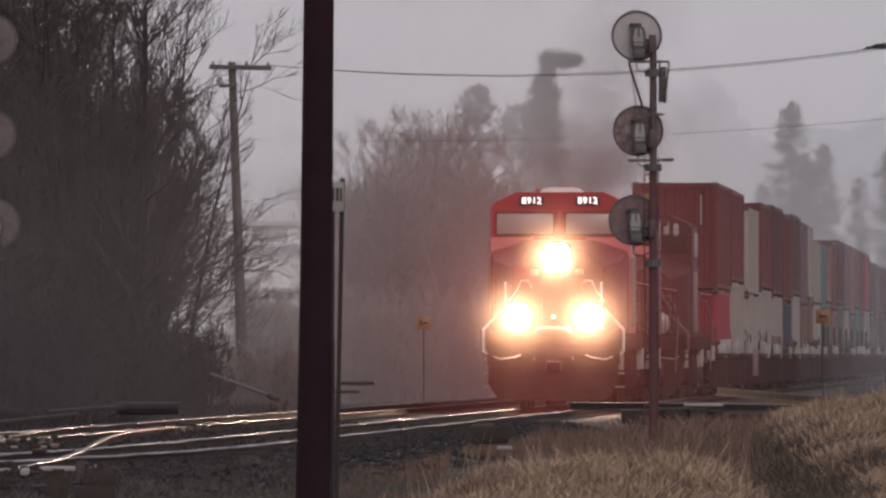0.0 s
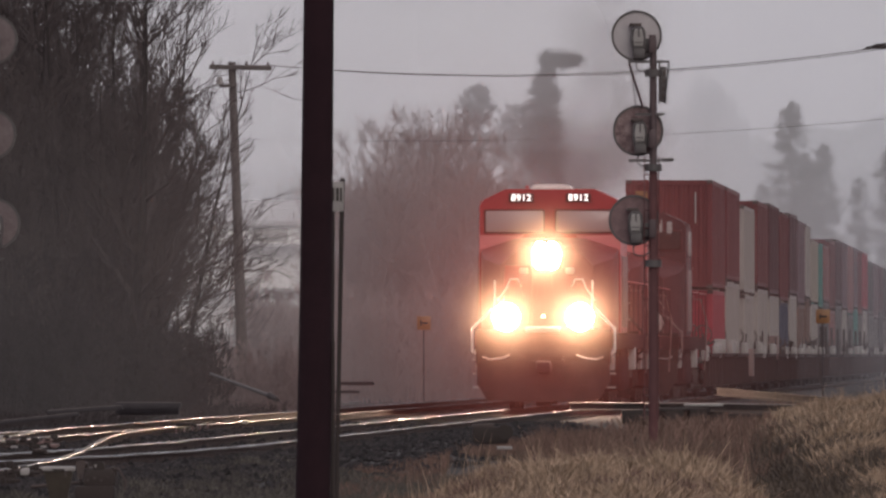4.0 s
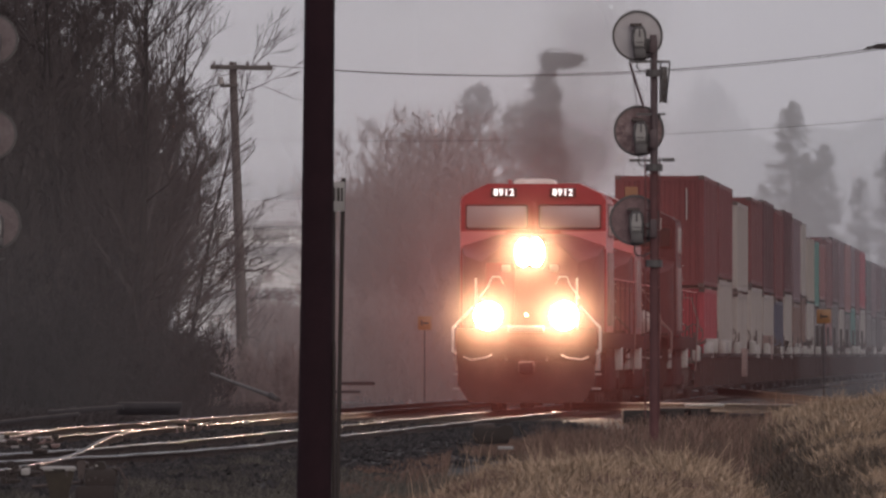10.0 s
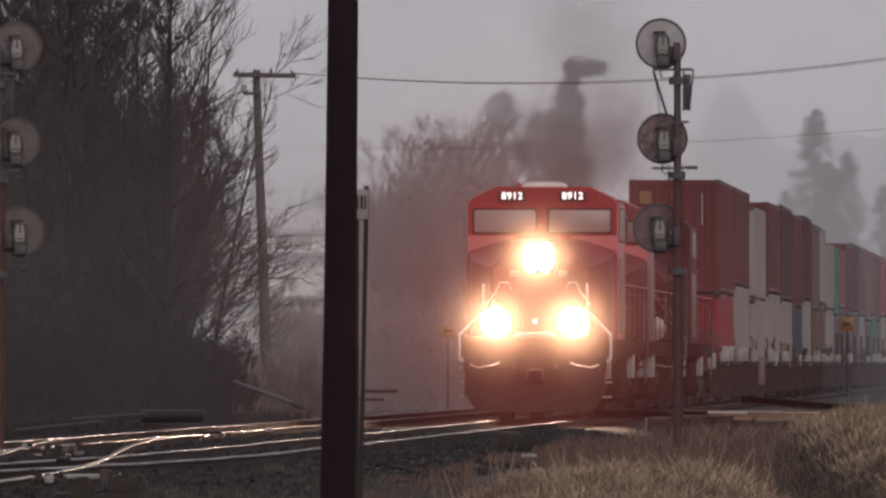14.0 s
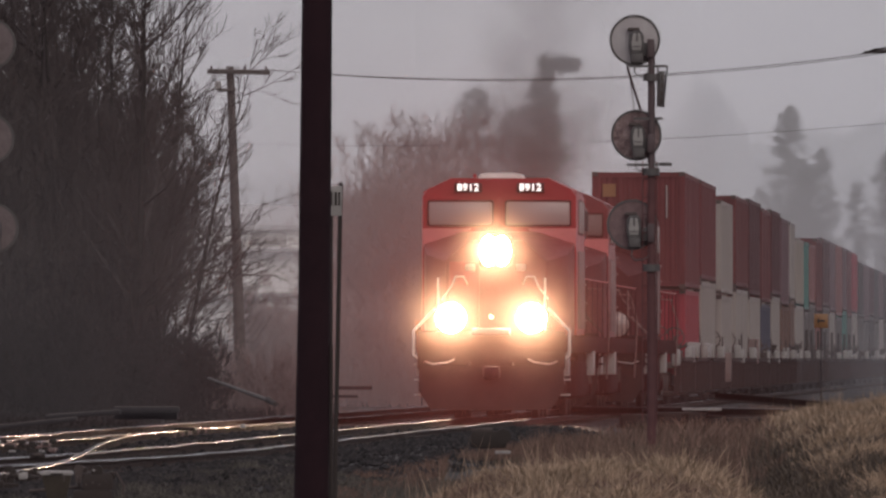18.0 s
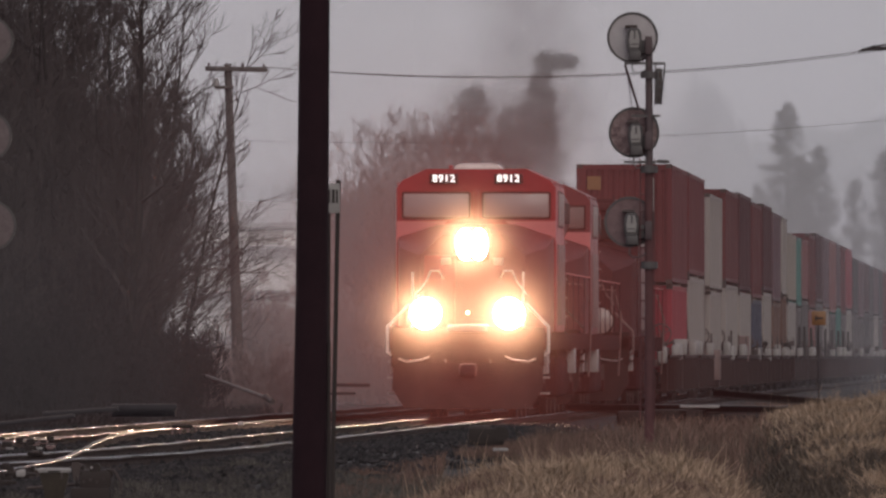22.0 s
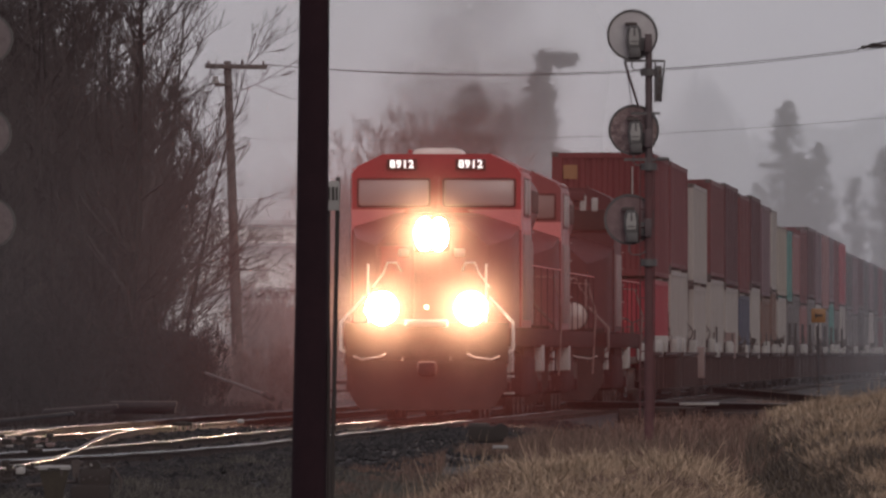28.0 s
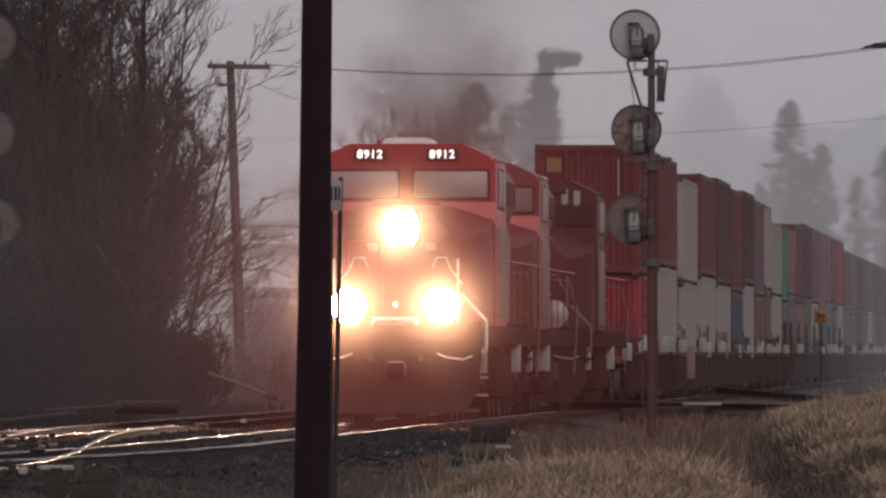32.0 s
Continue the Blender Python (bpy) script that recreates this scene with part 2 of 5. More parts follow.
def part(name, bm, mat, parent, label=""):
    ob = new(name, mesh_of(smooth(bm), name, mat))
    ob.parent = parent
    return tagged(ob, label)


def share(name, me, parent, m=None, label=""):
    ob = new(name, me)
    ob.parent = parent
    if m:
        ob.matrix_basis = m
    return tagged(ob, label)


def thing(name, label, category, group="", kind="", m=None):
    ob = new(name)
    if m:
        ob.matrix_basis = m
    return tagged(ob, label, category, group, kind)


def raw(name, verts, faces, mat):
    me = bpy.data.meshes.new(name)
    me.from_pydata(verts, [], faces)
    me.materials.append(mat)
    return me


def b():
    return bmesh.new()


def line(y):
    return TRACK_A + TRACK_S * y


def near_line(y):
    """The tracks' line, with their bend to the left before the switches."""
    return line(y) - 0.0016 * max(0.0, 162 - y) ** 2


def lettering(name, text, height, mat, parent, m, bold=0.0):
    curve = bpy.data.curves.new(name, "FONT")
    curve.body, curve.size, curve.align_x, curve.align_y = text, height / 0.7, "CENTER", "CENTER"
    curve.extrude, curve.offset = 0.006, bold
    holder = bpy.data.objects.new(name, curve)
    scene.collection.objects.link(holder)
    me = bpy.data.meshes.new_from_object(holder.evaluated_get(bpy.context.evaluated_depsgraph_get()))
    bpy.data.objects.remove(holder)
    me.materials.clear()
    me.materials.append(mat)
    return share(name, me, parent, m)


# ---- ground and tracks ----
def step01(v, lo, hi):
    u = min(1.0, max(0.0, (v - lo) / (hi - lo)))
    return u * u * (3 - 2 * u)


def ground_z(x, y):
    d = x - line(y)
    z = -0.36
    bed = step01(d, -8.3, -6.9) * (1 - step01(d, 1.7, 3.2))
    z += 0.225 * bed
    z += 0.5 * step01(x, -0.7, 0.5) * (1 - step01(x, 1.9, 2.8)) * step01(y, 68, 88) * (1 - step01(y, 98, 113))
    z += (0.63 * step01(x - 0.02 * max(0.0, y - 138), 2.9, 3.95) + 0.17 * min(4.0, max(0.0, x - 3.7))) * step01(y, 92, 138) * (1 - step01(y, 150, 185))
    z += 0.25 * step01(x - line(y), 6, 16) * step01(y, 190, 260)
    z += 0.5 * step01(-d, 11, 22) * step01(y, 180, 260)
    if 40 < y < 420 and abs(x) < 60:
        z += 0.05 * noise.noise((x * 0.9, y * 0.35, 0)) * (1 - 0.7 * bed) + 0.02 * noise.noise((x * 3, y * 1.5, 5)) * (1 - 0.5 * bed)
    return z


def build_ground():
    xs = [-2500, -900, -300, -120, -60, -40] + [-30 + 0.75 * i for i in range(26)] + [-10.5 + 0.3 * i for i in range(76)]
    xs += [12.5 + i for i in range(14)] + [30, 40, 60, 120, 300, 900, 2500]
    ys = [-600, -100, -30, 0, 20, 40] + [50 + 1.0 * i for i in range(150)] + [200 + 2.5 * i for i in range(100)]
    ys += [455, 470, 500, 550, 620, 700, 800, 1000, 1500, 2500, 4500]
    verts = [(x, y, ground_z(x, y)) for y in ys for x in xs]
    w = len(xs)
    faces = [(j * w + i, j * w + i + 1, (j + 1) * w + i + 1, (j + 1) * w + i) for j in range(len(ys) - 1) for i in range(w - 1)]
    me = raw("ground", verts, faces, ground_material())
    for p in me.polygons:
        p.use_smooth = True
    tagged(new("ground", me), "wet dark gravel and bare earth around the railway", "ground", kind="structure")


build_ground()
RAIL_SHAPE = ((-0.07, -0.172), (0.07, -0.172), (0.07, -0.16), (0.012, -0.135), (0.012, -0.045), (0.036, -0.035), (0.036, -0.014), (0.034, -0.007), (0.029, -0.003),
              (0.02, -0.0008), (0.0, 0.0), (-0.02, -0.0008), (-0.029, -0.003), (-0.034, -0.007), (-0.036, -0.014), (-0.036, -0.035), (-0.012, -0.045), (-0.012, -0.135), (-0.07, -0.16))


def rail_along(points, parent, name="rail", head=None, label="worn steel rail with a bright head"):
    """A rail through points (x, y, z of its top); worn bright on its head, rusty below."""
    bm = b()
    rings = []
    for i, p in enumerate(points):
        p = Vector(p)
        a = Vector(points[max(0, i - 1)])
        c = Vector(points[min(len(points) - 1, i + 1)])
        d = (c - a).normalized()
        side = Vector((d.y, -d.x, 0)).normalized()
        # roll added to break up the glints along the rail
        roll = 0.3 * noise.noise((p.y * 0.55, p.x, 40))
        rings.append([p + side * x + Vector((0, 0, z - x * roll)) for x, z in RAIL_SHAPE])
    loft(bm, rings)
    for f in bm.faces:
        f.material_index = 0 if 0.2 < f.normal.z < 0.6 and f.calc_center_median().z > points[0][2] - 0.03 else 2 if f.normal.z > 0.6 and f.calc_center_median().z > points[0][2] - 0.03 else 1
    me = mesh_of(smooth(bm, 50), name, head or RAIL)
    me.materials.append(RUST)
    me.materials.append(TREAD)
    return share(name, me, parent, label=label)


def track(name, offset, y0, y1, label):
    t = thing(name, label, "railway track", kind="structure")
    for s in (-0.7535, 0.7535):
        rail_along([(near_line(y) + offset + s + 0.012 * noise.noise((y * 0.13, s, offset)), y, 0.009 * noise.noise((y * 0.21, s + 3, offset)) + 0.009 * noise.noise((y * 0.4, s - 7, offset))) for y in np.arange(y0, y1 + 1, 1.25)], t)
    bm = box(b(), 0, 0, -0.205, 2.6, 0.23, 0.17, 0.012)
    me = mesh_of(bm, "tie", TIE)
    y, k, rest = y0, 0, []
    rng = random.Random(int(offset * 10) + 77)
    while y < y1:
        m = pose(near_line(y) + offset + rng.uniform(-0.05, 0.05), y, rng.uniform(-0.012, 0.008), 0, 0, TURN + rng.uniform(-1.2, 1.2))
        if 95 < y < 245 and k < 290:
            share("tie", me, t, m)
            k += 1
        else:
            rest.append(m)
        y += 0.53
    verts, faces = [], []
    cv = [v.co.copy() for v in me.vertices]
    cf = [tuple(p.vertices) for p in me.polygons]
    for m in rest:
        n = len(verts)
        verts += [m @ v for v in cv]
        faces += [tuple(n + i for i in f) for f in cf]
    tagged(share("far_ties", raw("far_ties", verts, faces, TIE), t), kind="stuff")
    return t


track("main_track", 0.0, 40, 760, "main railway track with shiny wet rails on dark timber ties")
track("second_track", -4.0, 40, 560, "second railway track with worn rails running beside the main line")

# The crossover between the two tracks.
cross = thing("crossover_track", "crossover rails leading from the main line to the second track", "railway track", kind="structure")
CROSS_FROM, CROSS_LENGTH = 116.0, 90.0


def crossing(y):
    u = min(1.0, max(0.0, (y - CROSS_FROM) / CROSS_LENGTH))
    return -4.0 * u * u * (3 - 2 * u)


for s in (-0.72, 0.72):
    rail_along([(line(y) + crossing(y) + s, y, 0.006 + 0.008 * noise.noise((y * 0.5, s, 31))) for y in np.linspace(CROSS_FROM, CROSS_FROM + CROSS_LENGTH, 73)], cross, "rail", RAIL_BRIGHT, "crossover rail with a shining head")
for i in range(68):
    y = 130 + 1.06 * i
    part("long_tie", box(b(), line(y) - 2.0 + (-2.0 - crossing(y)) * 0.2, y + 0.26, -0.21, 6.0, 0.22, 0.165, 0.012, Matrix.Rotation(radians(TURN), 4, "Z")), TIE, cross)


def stones():
    """Ballast: a scatter of broken stones along the track bed."""
    rng = random.Random(5)
    verts, faces = [], []
    for i in range(26000):
        y = rng.uniform(82, 235) if i % 3 else rng.uniform(82, 150)
        d = rng.choice((rng.uniform(-7.6, 2.6), rng.uniform(0.8, 3.2), rng.uniform(-7.4, -1)))
        x = line(y) + d
        r = rng.uniform(0.025, 0.065)
        z = ground_z(x, y) + r * 0.3
        n = len(verts)
        ring = [rng.uniform(0.7, 1.2) * r for _ in range(6)]
        verts += [(x + ring[0], y, z), (x, y + ring[1], z), (x - ring[2], y, z), (x, y - ring[3], z), (x + r * 0.2, y, z + ring[4] * 0.8), (x, y, z - ring[5] * 0.6)]
        for a2 in range(4):
            faces += [(n + a2, n + (a2 + 1) % 4, n + 4), (n + (a2 + 1) % 4, n + a2, n + 5)]
    tagged(new("ballast_stones", raw("ballast_stones", verts, faces, BALLAST)), "grey broken ballast stones along the track bed", "gravel", kind="stuff")


stones()


# ---- the train ----
MOVING = []  # things that ride on the track: thing, metres behind the lead cab's front, height, offset to the side
TURNING = []  # wheelsets: part, radius, its place in the truck


def wheel_mesh(r, name="wheelset"):
    bm = b()
    for s in (-1, 1):
        tube(bm, (s * 0.69, 0, 0), (s * 0.83, 0, 0), r, sides=20)
        tube(bm, (s * 0.83, 0, 0), (s * 0.85, 0, 0), r * 0.75, r * 0.7, sides=20)
        for k in range(6):
            a = k * math.pi / 3
            box(bm, s * 0.86, 0.55 * r * math.cos(a), 0.55 * r * math.sin(a), 0.03, 0.05, 0.05)
    tube(bm, (-0.85, 0, 0), (0.85, 0, 0), 0.09, sides=10)
    return mesh_of(smooth(bm), name, STEEL_GREY)


LOCO_WHEEL, CAR_WHEEL = wheel_mesh(0.53), wheel_mesh(0.42)


def glare_mist_mesh(thickness, tone):
    """An added shallow bowl of mist that imitates lamp glare, thick in the middle and nothing at its rim, one metre in
    radius.
    """
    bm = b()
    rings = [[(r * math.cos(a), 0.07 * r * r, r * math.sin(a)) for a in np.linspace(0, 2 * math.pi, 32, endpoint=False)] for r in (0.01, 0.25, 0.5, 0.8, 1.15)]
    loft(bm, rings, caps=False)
    m = bpy.data.materials.new("glare_mist_before_lamps")
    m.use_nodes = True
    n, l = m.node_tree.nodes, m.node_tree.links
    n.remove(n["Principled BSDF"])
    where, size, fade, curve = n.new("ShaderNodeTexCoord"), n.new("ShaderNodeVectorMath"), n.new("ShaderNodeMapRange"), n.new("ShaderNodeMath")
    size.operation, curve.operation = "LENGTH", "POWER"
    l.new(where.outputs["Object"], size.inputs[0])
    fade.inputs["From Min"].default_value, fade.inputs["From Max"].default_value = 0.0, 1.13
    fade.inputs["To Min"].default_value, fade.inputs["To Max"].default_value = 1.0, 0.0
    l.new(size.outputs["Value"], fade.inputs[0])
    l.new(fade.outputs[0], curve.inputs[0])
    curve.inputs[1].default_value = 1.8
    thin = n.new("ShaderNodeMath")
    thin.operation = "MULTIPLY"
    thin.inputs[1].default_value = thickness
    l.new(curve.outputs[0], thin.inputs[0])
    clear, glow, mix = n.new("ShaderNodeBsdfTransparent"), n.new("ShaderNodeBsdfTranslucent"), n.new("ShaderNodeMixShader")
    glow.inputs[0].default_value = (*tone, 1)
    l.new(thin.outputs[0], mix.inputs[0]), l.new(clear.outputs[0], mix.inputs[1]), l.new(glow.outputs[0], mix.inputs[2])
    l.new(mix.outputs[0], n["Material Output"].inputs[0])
    return mesh_of(smooth(bm), "glare_mist", m)


# bowls added to imitate lamp glare; the second is tinted red
GLARE_MIST, RED_GLARE_MIST = glare_mist_mesh(0.075, (0.95, 0.73, 0.53)), glare_mist_mesh(0.031, (0.95, 0.33, 0.31))


PLOW = material("dirty_plow_steel", (0.036, 0.021, 0.021), (0.02, 0.014, 0.014), 0.8, size=2.5, local=True, gloss=0.1)
FADED = material("faded_dirty_panel", (0.17, 0.105, 0.1), (0.11, 0.07, 0.067), 0.6, size=2, local=True)


FRAME = material("grimy_maroon_frame", (0.05, 0.018, 0.02), (0.03, 0.014, 0.015), 0.85, size=2, local=True, gloss=0.05)


def locomotive(lit, group, grimy=False, boxes=10.2):
    """Six-axle road unit with a wide cab. Its origin lies on the rail below the cab's front; +y leads to its tail.
    grimy: takes the deepest red.
    """
    loco = thing("locomotive", "red diesel freight locomotive with blazing headlights on the main line" if lit
                 else "dark red diesel locomotive coupled behind the lead unit", "locomotive", group)
    red = RED_DEEP if grimy else RED if lit else RED_MID
    side = RED_DEEP if grimy else RED_DARK
    part("underframe", box(b(), 0, 7.4, 1.42, 2.96, 21.6, 0.34, 0.03), FRAME, loco, "grimy dark maroon walkway frame")
    # cab
    prof = [(-1.55, 1.6), (1.55, 1.6), (1.55, 4.36), (1.45, 4.5), (0.98, 4.72), (-0.98, 4.72), (-1.45, 4.5), (-1.55, 4.36)]
    cab = part("cab", loft(b(), [[(x * 0.985, -0.02, z) for x, z in prof], [(x, 0.1, z) for x, z in prof], [(x, 3.5, z) for x, z in prof]]), red, loco)
    for s in (-1, 1):
        part("window_gasket", box(b(), s * 0.77, -0.03, 4.02, 1.33, 0.05, 0.53, 0.05), RED_DARK, cab)
        part("windshield", box(b(), s * 0.77, -0.05, 4.02, 1.26, 0.05, 0.46, 0.04), PLOW if grimy else GLASS if lit else FADED, cab, "dark windshield pane" if grimy else "grey reflecting windshield pane")
        for y in (0.9, 2.2):
            part("window_gasket", box(b(), s * 1.55, y, 3.95, 0.03, 0.98, 0.72, 0.01), RED_DARK, cab)
            # pale paint on the pane stands for sky reflected in it
            part("side_window", box(b(), s * 1.57, y, 3.95, 0.03, 0.86, 0.62, 0.01), GREY_WHITE, cab, "side window painted pale for reflected sky")
        part("drip_rail", box(b(), s * 1.5, 1.75, 4.44, 0.06, 3.3, 0.04), red, cab)
        for k in range(5):
            part("grab_iron", tube(b(), (s * 1.6, 3.0, 1.9 + k * 0.36), (s * 1.6, 3.4, 1.9 + k * 0.36), 0.014, sides=6), GREY_WHITE, cab)
        # number boards
        nb = part("number_board", box(b(), s * 0.62, -0.06, 4.53, 0.55, 0.12, 0.19, 0.02), RED_DEEP, cab, "dark number board with lit white numerals")
        if lit:
            for k, digit in enumerate("8912"):
                lettering("numeral", digit, 0.138, NUMERAL, nb, pose(s * 0.62 + 0.112 * (k - 1.5), -0.13, 4.53, 90, 0, 0), 0.004)
    part("cab_mullion", box(b(), 0, -0.06, 4.03, 0.1, 0.06, 0.6, 0.01), red, cab)
    part("roof_cooler", loft(b(), [[(x * k, y, z) for x, y in ((-0.44, 0.35), (0.44, 0.35), (0.44, 1.9), (-0.44, 1.9))]
                                   for k, z in ((1, 4.7), (1, 4.75), (0.88, 4.81), (0.6, 4.83))]), WHITE, cab, "white roof cooling unit")
    part("antenna", tube(b(), (0.9, 1.8, 4.7), (0.9, 1.8, 4.8), 0.012), BLACK, cab)
    part("horn", bent(b(), [(-0.6, 2.6, 4.72), (-0.6, 2.6, 4.8), (-0.6, 2.2, 4.8)], 0.04), red, cab)
    for s in (-1, 1):
        part("cab_side_panel", box(b(), s * 1.56, 1.7, 2.5, 0.03, 3.1, 1.55, 0.01), FADED, cab, "faded pinkish side panel")
    # nose
    back = [(-1.5, 0.0, 1.6), (1.5, 0.0, 1.6), (1.5, 0.0, 3.42), (0.75, 0.0, 3.66), (-0.75, 0.0, 3.66), (-1.5, 0.0, 3.42)]
    mid = [(-1.4, -1.0, 1.6), (1.4, -1.0, 1.6), (1.4, -1.0, 3.2), (0.7, -1.0, 3.56), (-0.7, -1.0, 3.56), (-1.4, -1.0, 3.2)]
    tip = [(-1.0, -1.6, 1.6), (1.0, -1.6, 1.6), (1.0, -1.6, 3.05), (0.55, -1.6, 3.46), (-0.55, -1.6, 3.46), (-1.0, -1.6, 3.05)]
    nose = part("nose", loft(b(), [back, mid, tip]), RED_DEEP if grimy else RED_MID if lit else RED_DARK, loco)
    rail_paint = WHITE if lit else FADED if grimy else STEEL_GREY
    if grimy:
        for x in (-1.11, -0.86, 0.86, 1.11):
            part("marker_panel", box(b(), x, -0.05, 4.38 if abs(x) < 1 else 4.33, 0.14, 0.05, 0.34, 0.02), GREY_WHITE, cab, "pale panel above the windshield")
    for s in () if grimy else (-1, 1):
        part("nose_stripe", loft(b(), [[(s * 0.55, y, 3.72), (s * 1.53, y, 3.72), (s * 1.53, y, 3.34), (s * 0.75, y, 3.56)] for y in (-0.06, -0.03)]), RED_PALE, nose,
             "pale faded wedge of paint below the windshield")
    for s in (-1, 1):
        part("class_light", box(b(), s * 0.5, -1.62, 2.93, 0.2, 0.08, 0.15, 0.03), GREY_WHITE, nose, "pale class light box")
    part("nose_door", box(b(), -0.62, -1.61, 2.4, 0.6, 0.05, 1.3, 0.03), red, nose)
    # ring added to keep the headlight from shining back on the smoke
    part("added_light_shield", loft(b(), [[(r * math.cos(a), y, 3.26 + r * math.sin(a)) for r, y in ((0.335, -1.66), (0.335, -1.8), (0.35, -1.8), (0.35, -1.66))] for a in np.linspace(0, 2 * math.pi, 33)], caps=False), BLACK, nose)
    head = part("headlight_housing", box(b(), 0, -1.66, 3.26, 0.68, 0.16, 0.66, 0.1), BLACK, nose)
    for s in (-1, 1):
        # lens oversized, so part of the lamp's bloom lies in its shape
        part("headlight" if lit else "unlit_headlight", loft(b(), [[(s * 0.13 + r * math.cos(a), y, 3.26 + 1.8 * r * math.sin(a)) for a in np.arange(0, 6.28, 0.3927)]
                                     for r, y in ((0.165, -1.72), (0.165, -1.75), (0.12, -1.77))]), BRIGHT if lit else GLASS, head, "blazing warm white headlight" if lit else "")
        bm = b()
        bent(bm, [(s * 0.55, -1.75, 2.6), (s * 0.62, -1.85, 2.75), (s * 0.78, -1.85, 2.75), (s * 0.86, -1.85, 2.55), (s * 1.05, -1.85, 2.3)], 0.018)
        part("grab_iron", bm, rail_paint, nose)
    # front platform
    pilot = part("pilot_plate", box(b(), 0, -3.35, 1.3, 2.9, 0.1, 0.75, 0.03), PLOW, loco)
    for s in (-1, 1):
        part("ditch_light_housing", tube(b(), (s * 0.79, -3.2, 1.93), (s * 0.79, -3.5, 1.93), 0.31, 0.32, sides=20), BLACK, pilot)
        # wider than a real ditch light: its bloom is built into the lens
        part("ditch_light" if lit else "unlit_ditch_light", loft(b(), [[(s * 0.79 + r * math.cos(a), y, 1.93 + r * math.sin(a)) for a in np.arange(0, 6.28, 0.3142)]
                                       for r, y in ((0.29, -3.5), (0.29, -3.53), (0.2, -3.57))]), BRIGHT if lit else GLASS, pilot, "blazing warm white ditch light" if lit else "")
        bm = b()
        bent(bm, [(s * 1.1, -3.3, 2.12), (s * 1.53, -3.3, 1.68), (s * 1.53, -3.3, 1.2), (s * 1.34, -3.3, 1.08)], 0.03, 8)
        part("step_handrail", bm, rail_paint, pilot, "white corner handrail beside the steps" if lit else "dirty corner handrail beside the steps")
        bm = b()
        bent(bm, [(s * 1.05, -3.3, 1.65), (s * 1.05, -3.3, 2.72)], 0.022)
        part("handrail_post", bm, rail_paint, pilot)
        for k in range(4):
            part("step", box(b(), s * 1.36, -3.0, 0.42 + 0.3 * k, 0.34, 0.5, 0.04), GREY_WHITE if lit else FRAME, pilot)
        part("uncoupling_lever", bent(b(), [(s * 0.72, -3.5, 1.12), (s * 0.85, -3.55, 1.06), (s * 1.15, -3.55, 1.02), (s * 1.3, -3.5, 1.08)], 0.018), GREY_WHITE, pilot)
        part("air_hose", bent(b(), [(s * 0.42, -3.45, 1.05), (s * 0.45, -3.65, 0.8), (s * 0.4, -3.6, 0.45)], 0.03), BLACK, pilot)
    part("anticlimber", box(b(), 0, -3.5, 1.66, 0.75, 0.2, 0.13, 0.03), GREY_WHITE, pilot, "light grey anticlimber bar")
    part("coupler", box(box(b(), 0, -3.6, 0.86, 0.24, 0.6, 0.24, 0.04), 0.03, -3.94, 0.86, 0.34, 0.2, 0.26, 0.07), PLOW, pilot)
    if lit:
        # mist bowls added before the lamps to imitate their glare
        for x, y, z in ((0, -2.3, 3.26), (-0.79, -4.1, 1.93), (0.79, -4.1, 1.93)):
            share("glare_mist", GLARE_MIST, loco, pose(x, y, z) @ Matrix.Diagonal((1.4, 1.4, 1.4, 1)), "added bowl of mist imitating glare round the lamp")
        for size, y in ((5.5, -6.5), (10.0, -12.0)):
            share("glare_mist", RED_GLARE_MIST, loco, pose(0, y, 2.4) @ Matrix.Diagonal((size, size, size, 1)), "wide added mist bowl, tinted red to imitate glare")
        part("marker_lamp", loft(b(), [[(0.035 * math.cos(a), y, 1.95 + 0.035 * math.sin(a)) for a in np.arange(0, 6.28, 0.6283)] for y in (-3.42, -3.44)]), SPARK, pilot)
    rows = []
    for x, yy, foot_z in ((-1.42, -3.35, 0.5), (-1.18, -3.52, 0.14), (-0.4, -3.78, 0.12), (0.4, -3.78, 0.12), (1.18, -3.52, 0.14), (1.42, -3.35, 0.5)):
        rows.append([(x, yy, 1.0), (x, yy - 0.06, 0.62), (x, yy - 0.18, foot_z), (x, yy - 0.08, foot_z), (x, yy + 0.06, 0.62), (x, yy + 0.06, 1.0)])
    part("snow_plow", loft(b(), rows), PLOW, loco, "grey-brown pilot plow")
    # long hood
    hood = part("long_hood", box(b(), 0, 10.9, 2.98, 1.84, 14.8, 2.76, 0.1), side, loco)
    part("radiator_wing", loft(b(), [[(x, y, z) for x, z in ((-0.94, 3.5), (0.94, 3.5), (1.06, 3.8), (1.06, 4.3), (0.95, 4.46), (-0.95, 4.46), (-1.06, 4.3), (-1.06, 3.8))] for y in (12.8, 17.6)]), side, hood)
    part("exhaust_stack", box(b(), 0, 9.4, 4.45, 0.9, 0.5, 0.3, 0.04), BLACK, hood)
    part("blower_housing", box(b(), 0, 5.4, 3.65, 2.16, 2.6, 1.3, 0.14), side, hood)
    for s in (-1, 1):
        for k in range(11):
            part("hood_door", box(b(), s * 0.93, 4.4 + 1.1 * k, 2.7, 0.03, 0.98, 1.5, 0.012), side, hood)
        for k in range(3):
            part("grille", box(b(), s * 1.09 if k == 0 else s * 0.94, (5.2, 8.4, 10.6)[k], 3.85, 0.04, 1.5, 0.6, 0.01), BLACK, hood)
        part("radiator_grille", box(b(), s * 1.07, 15.2, 4.05, 0.04, 4.2, 0.42, 0.01), BLACK, hood)
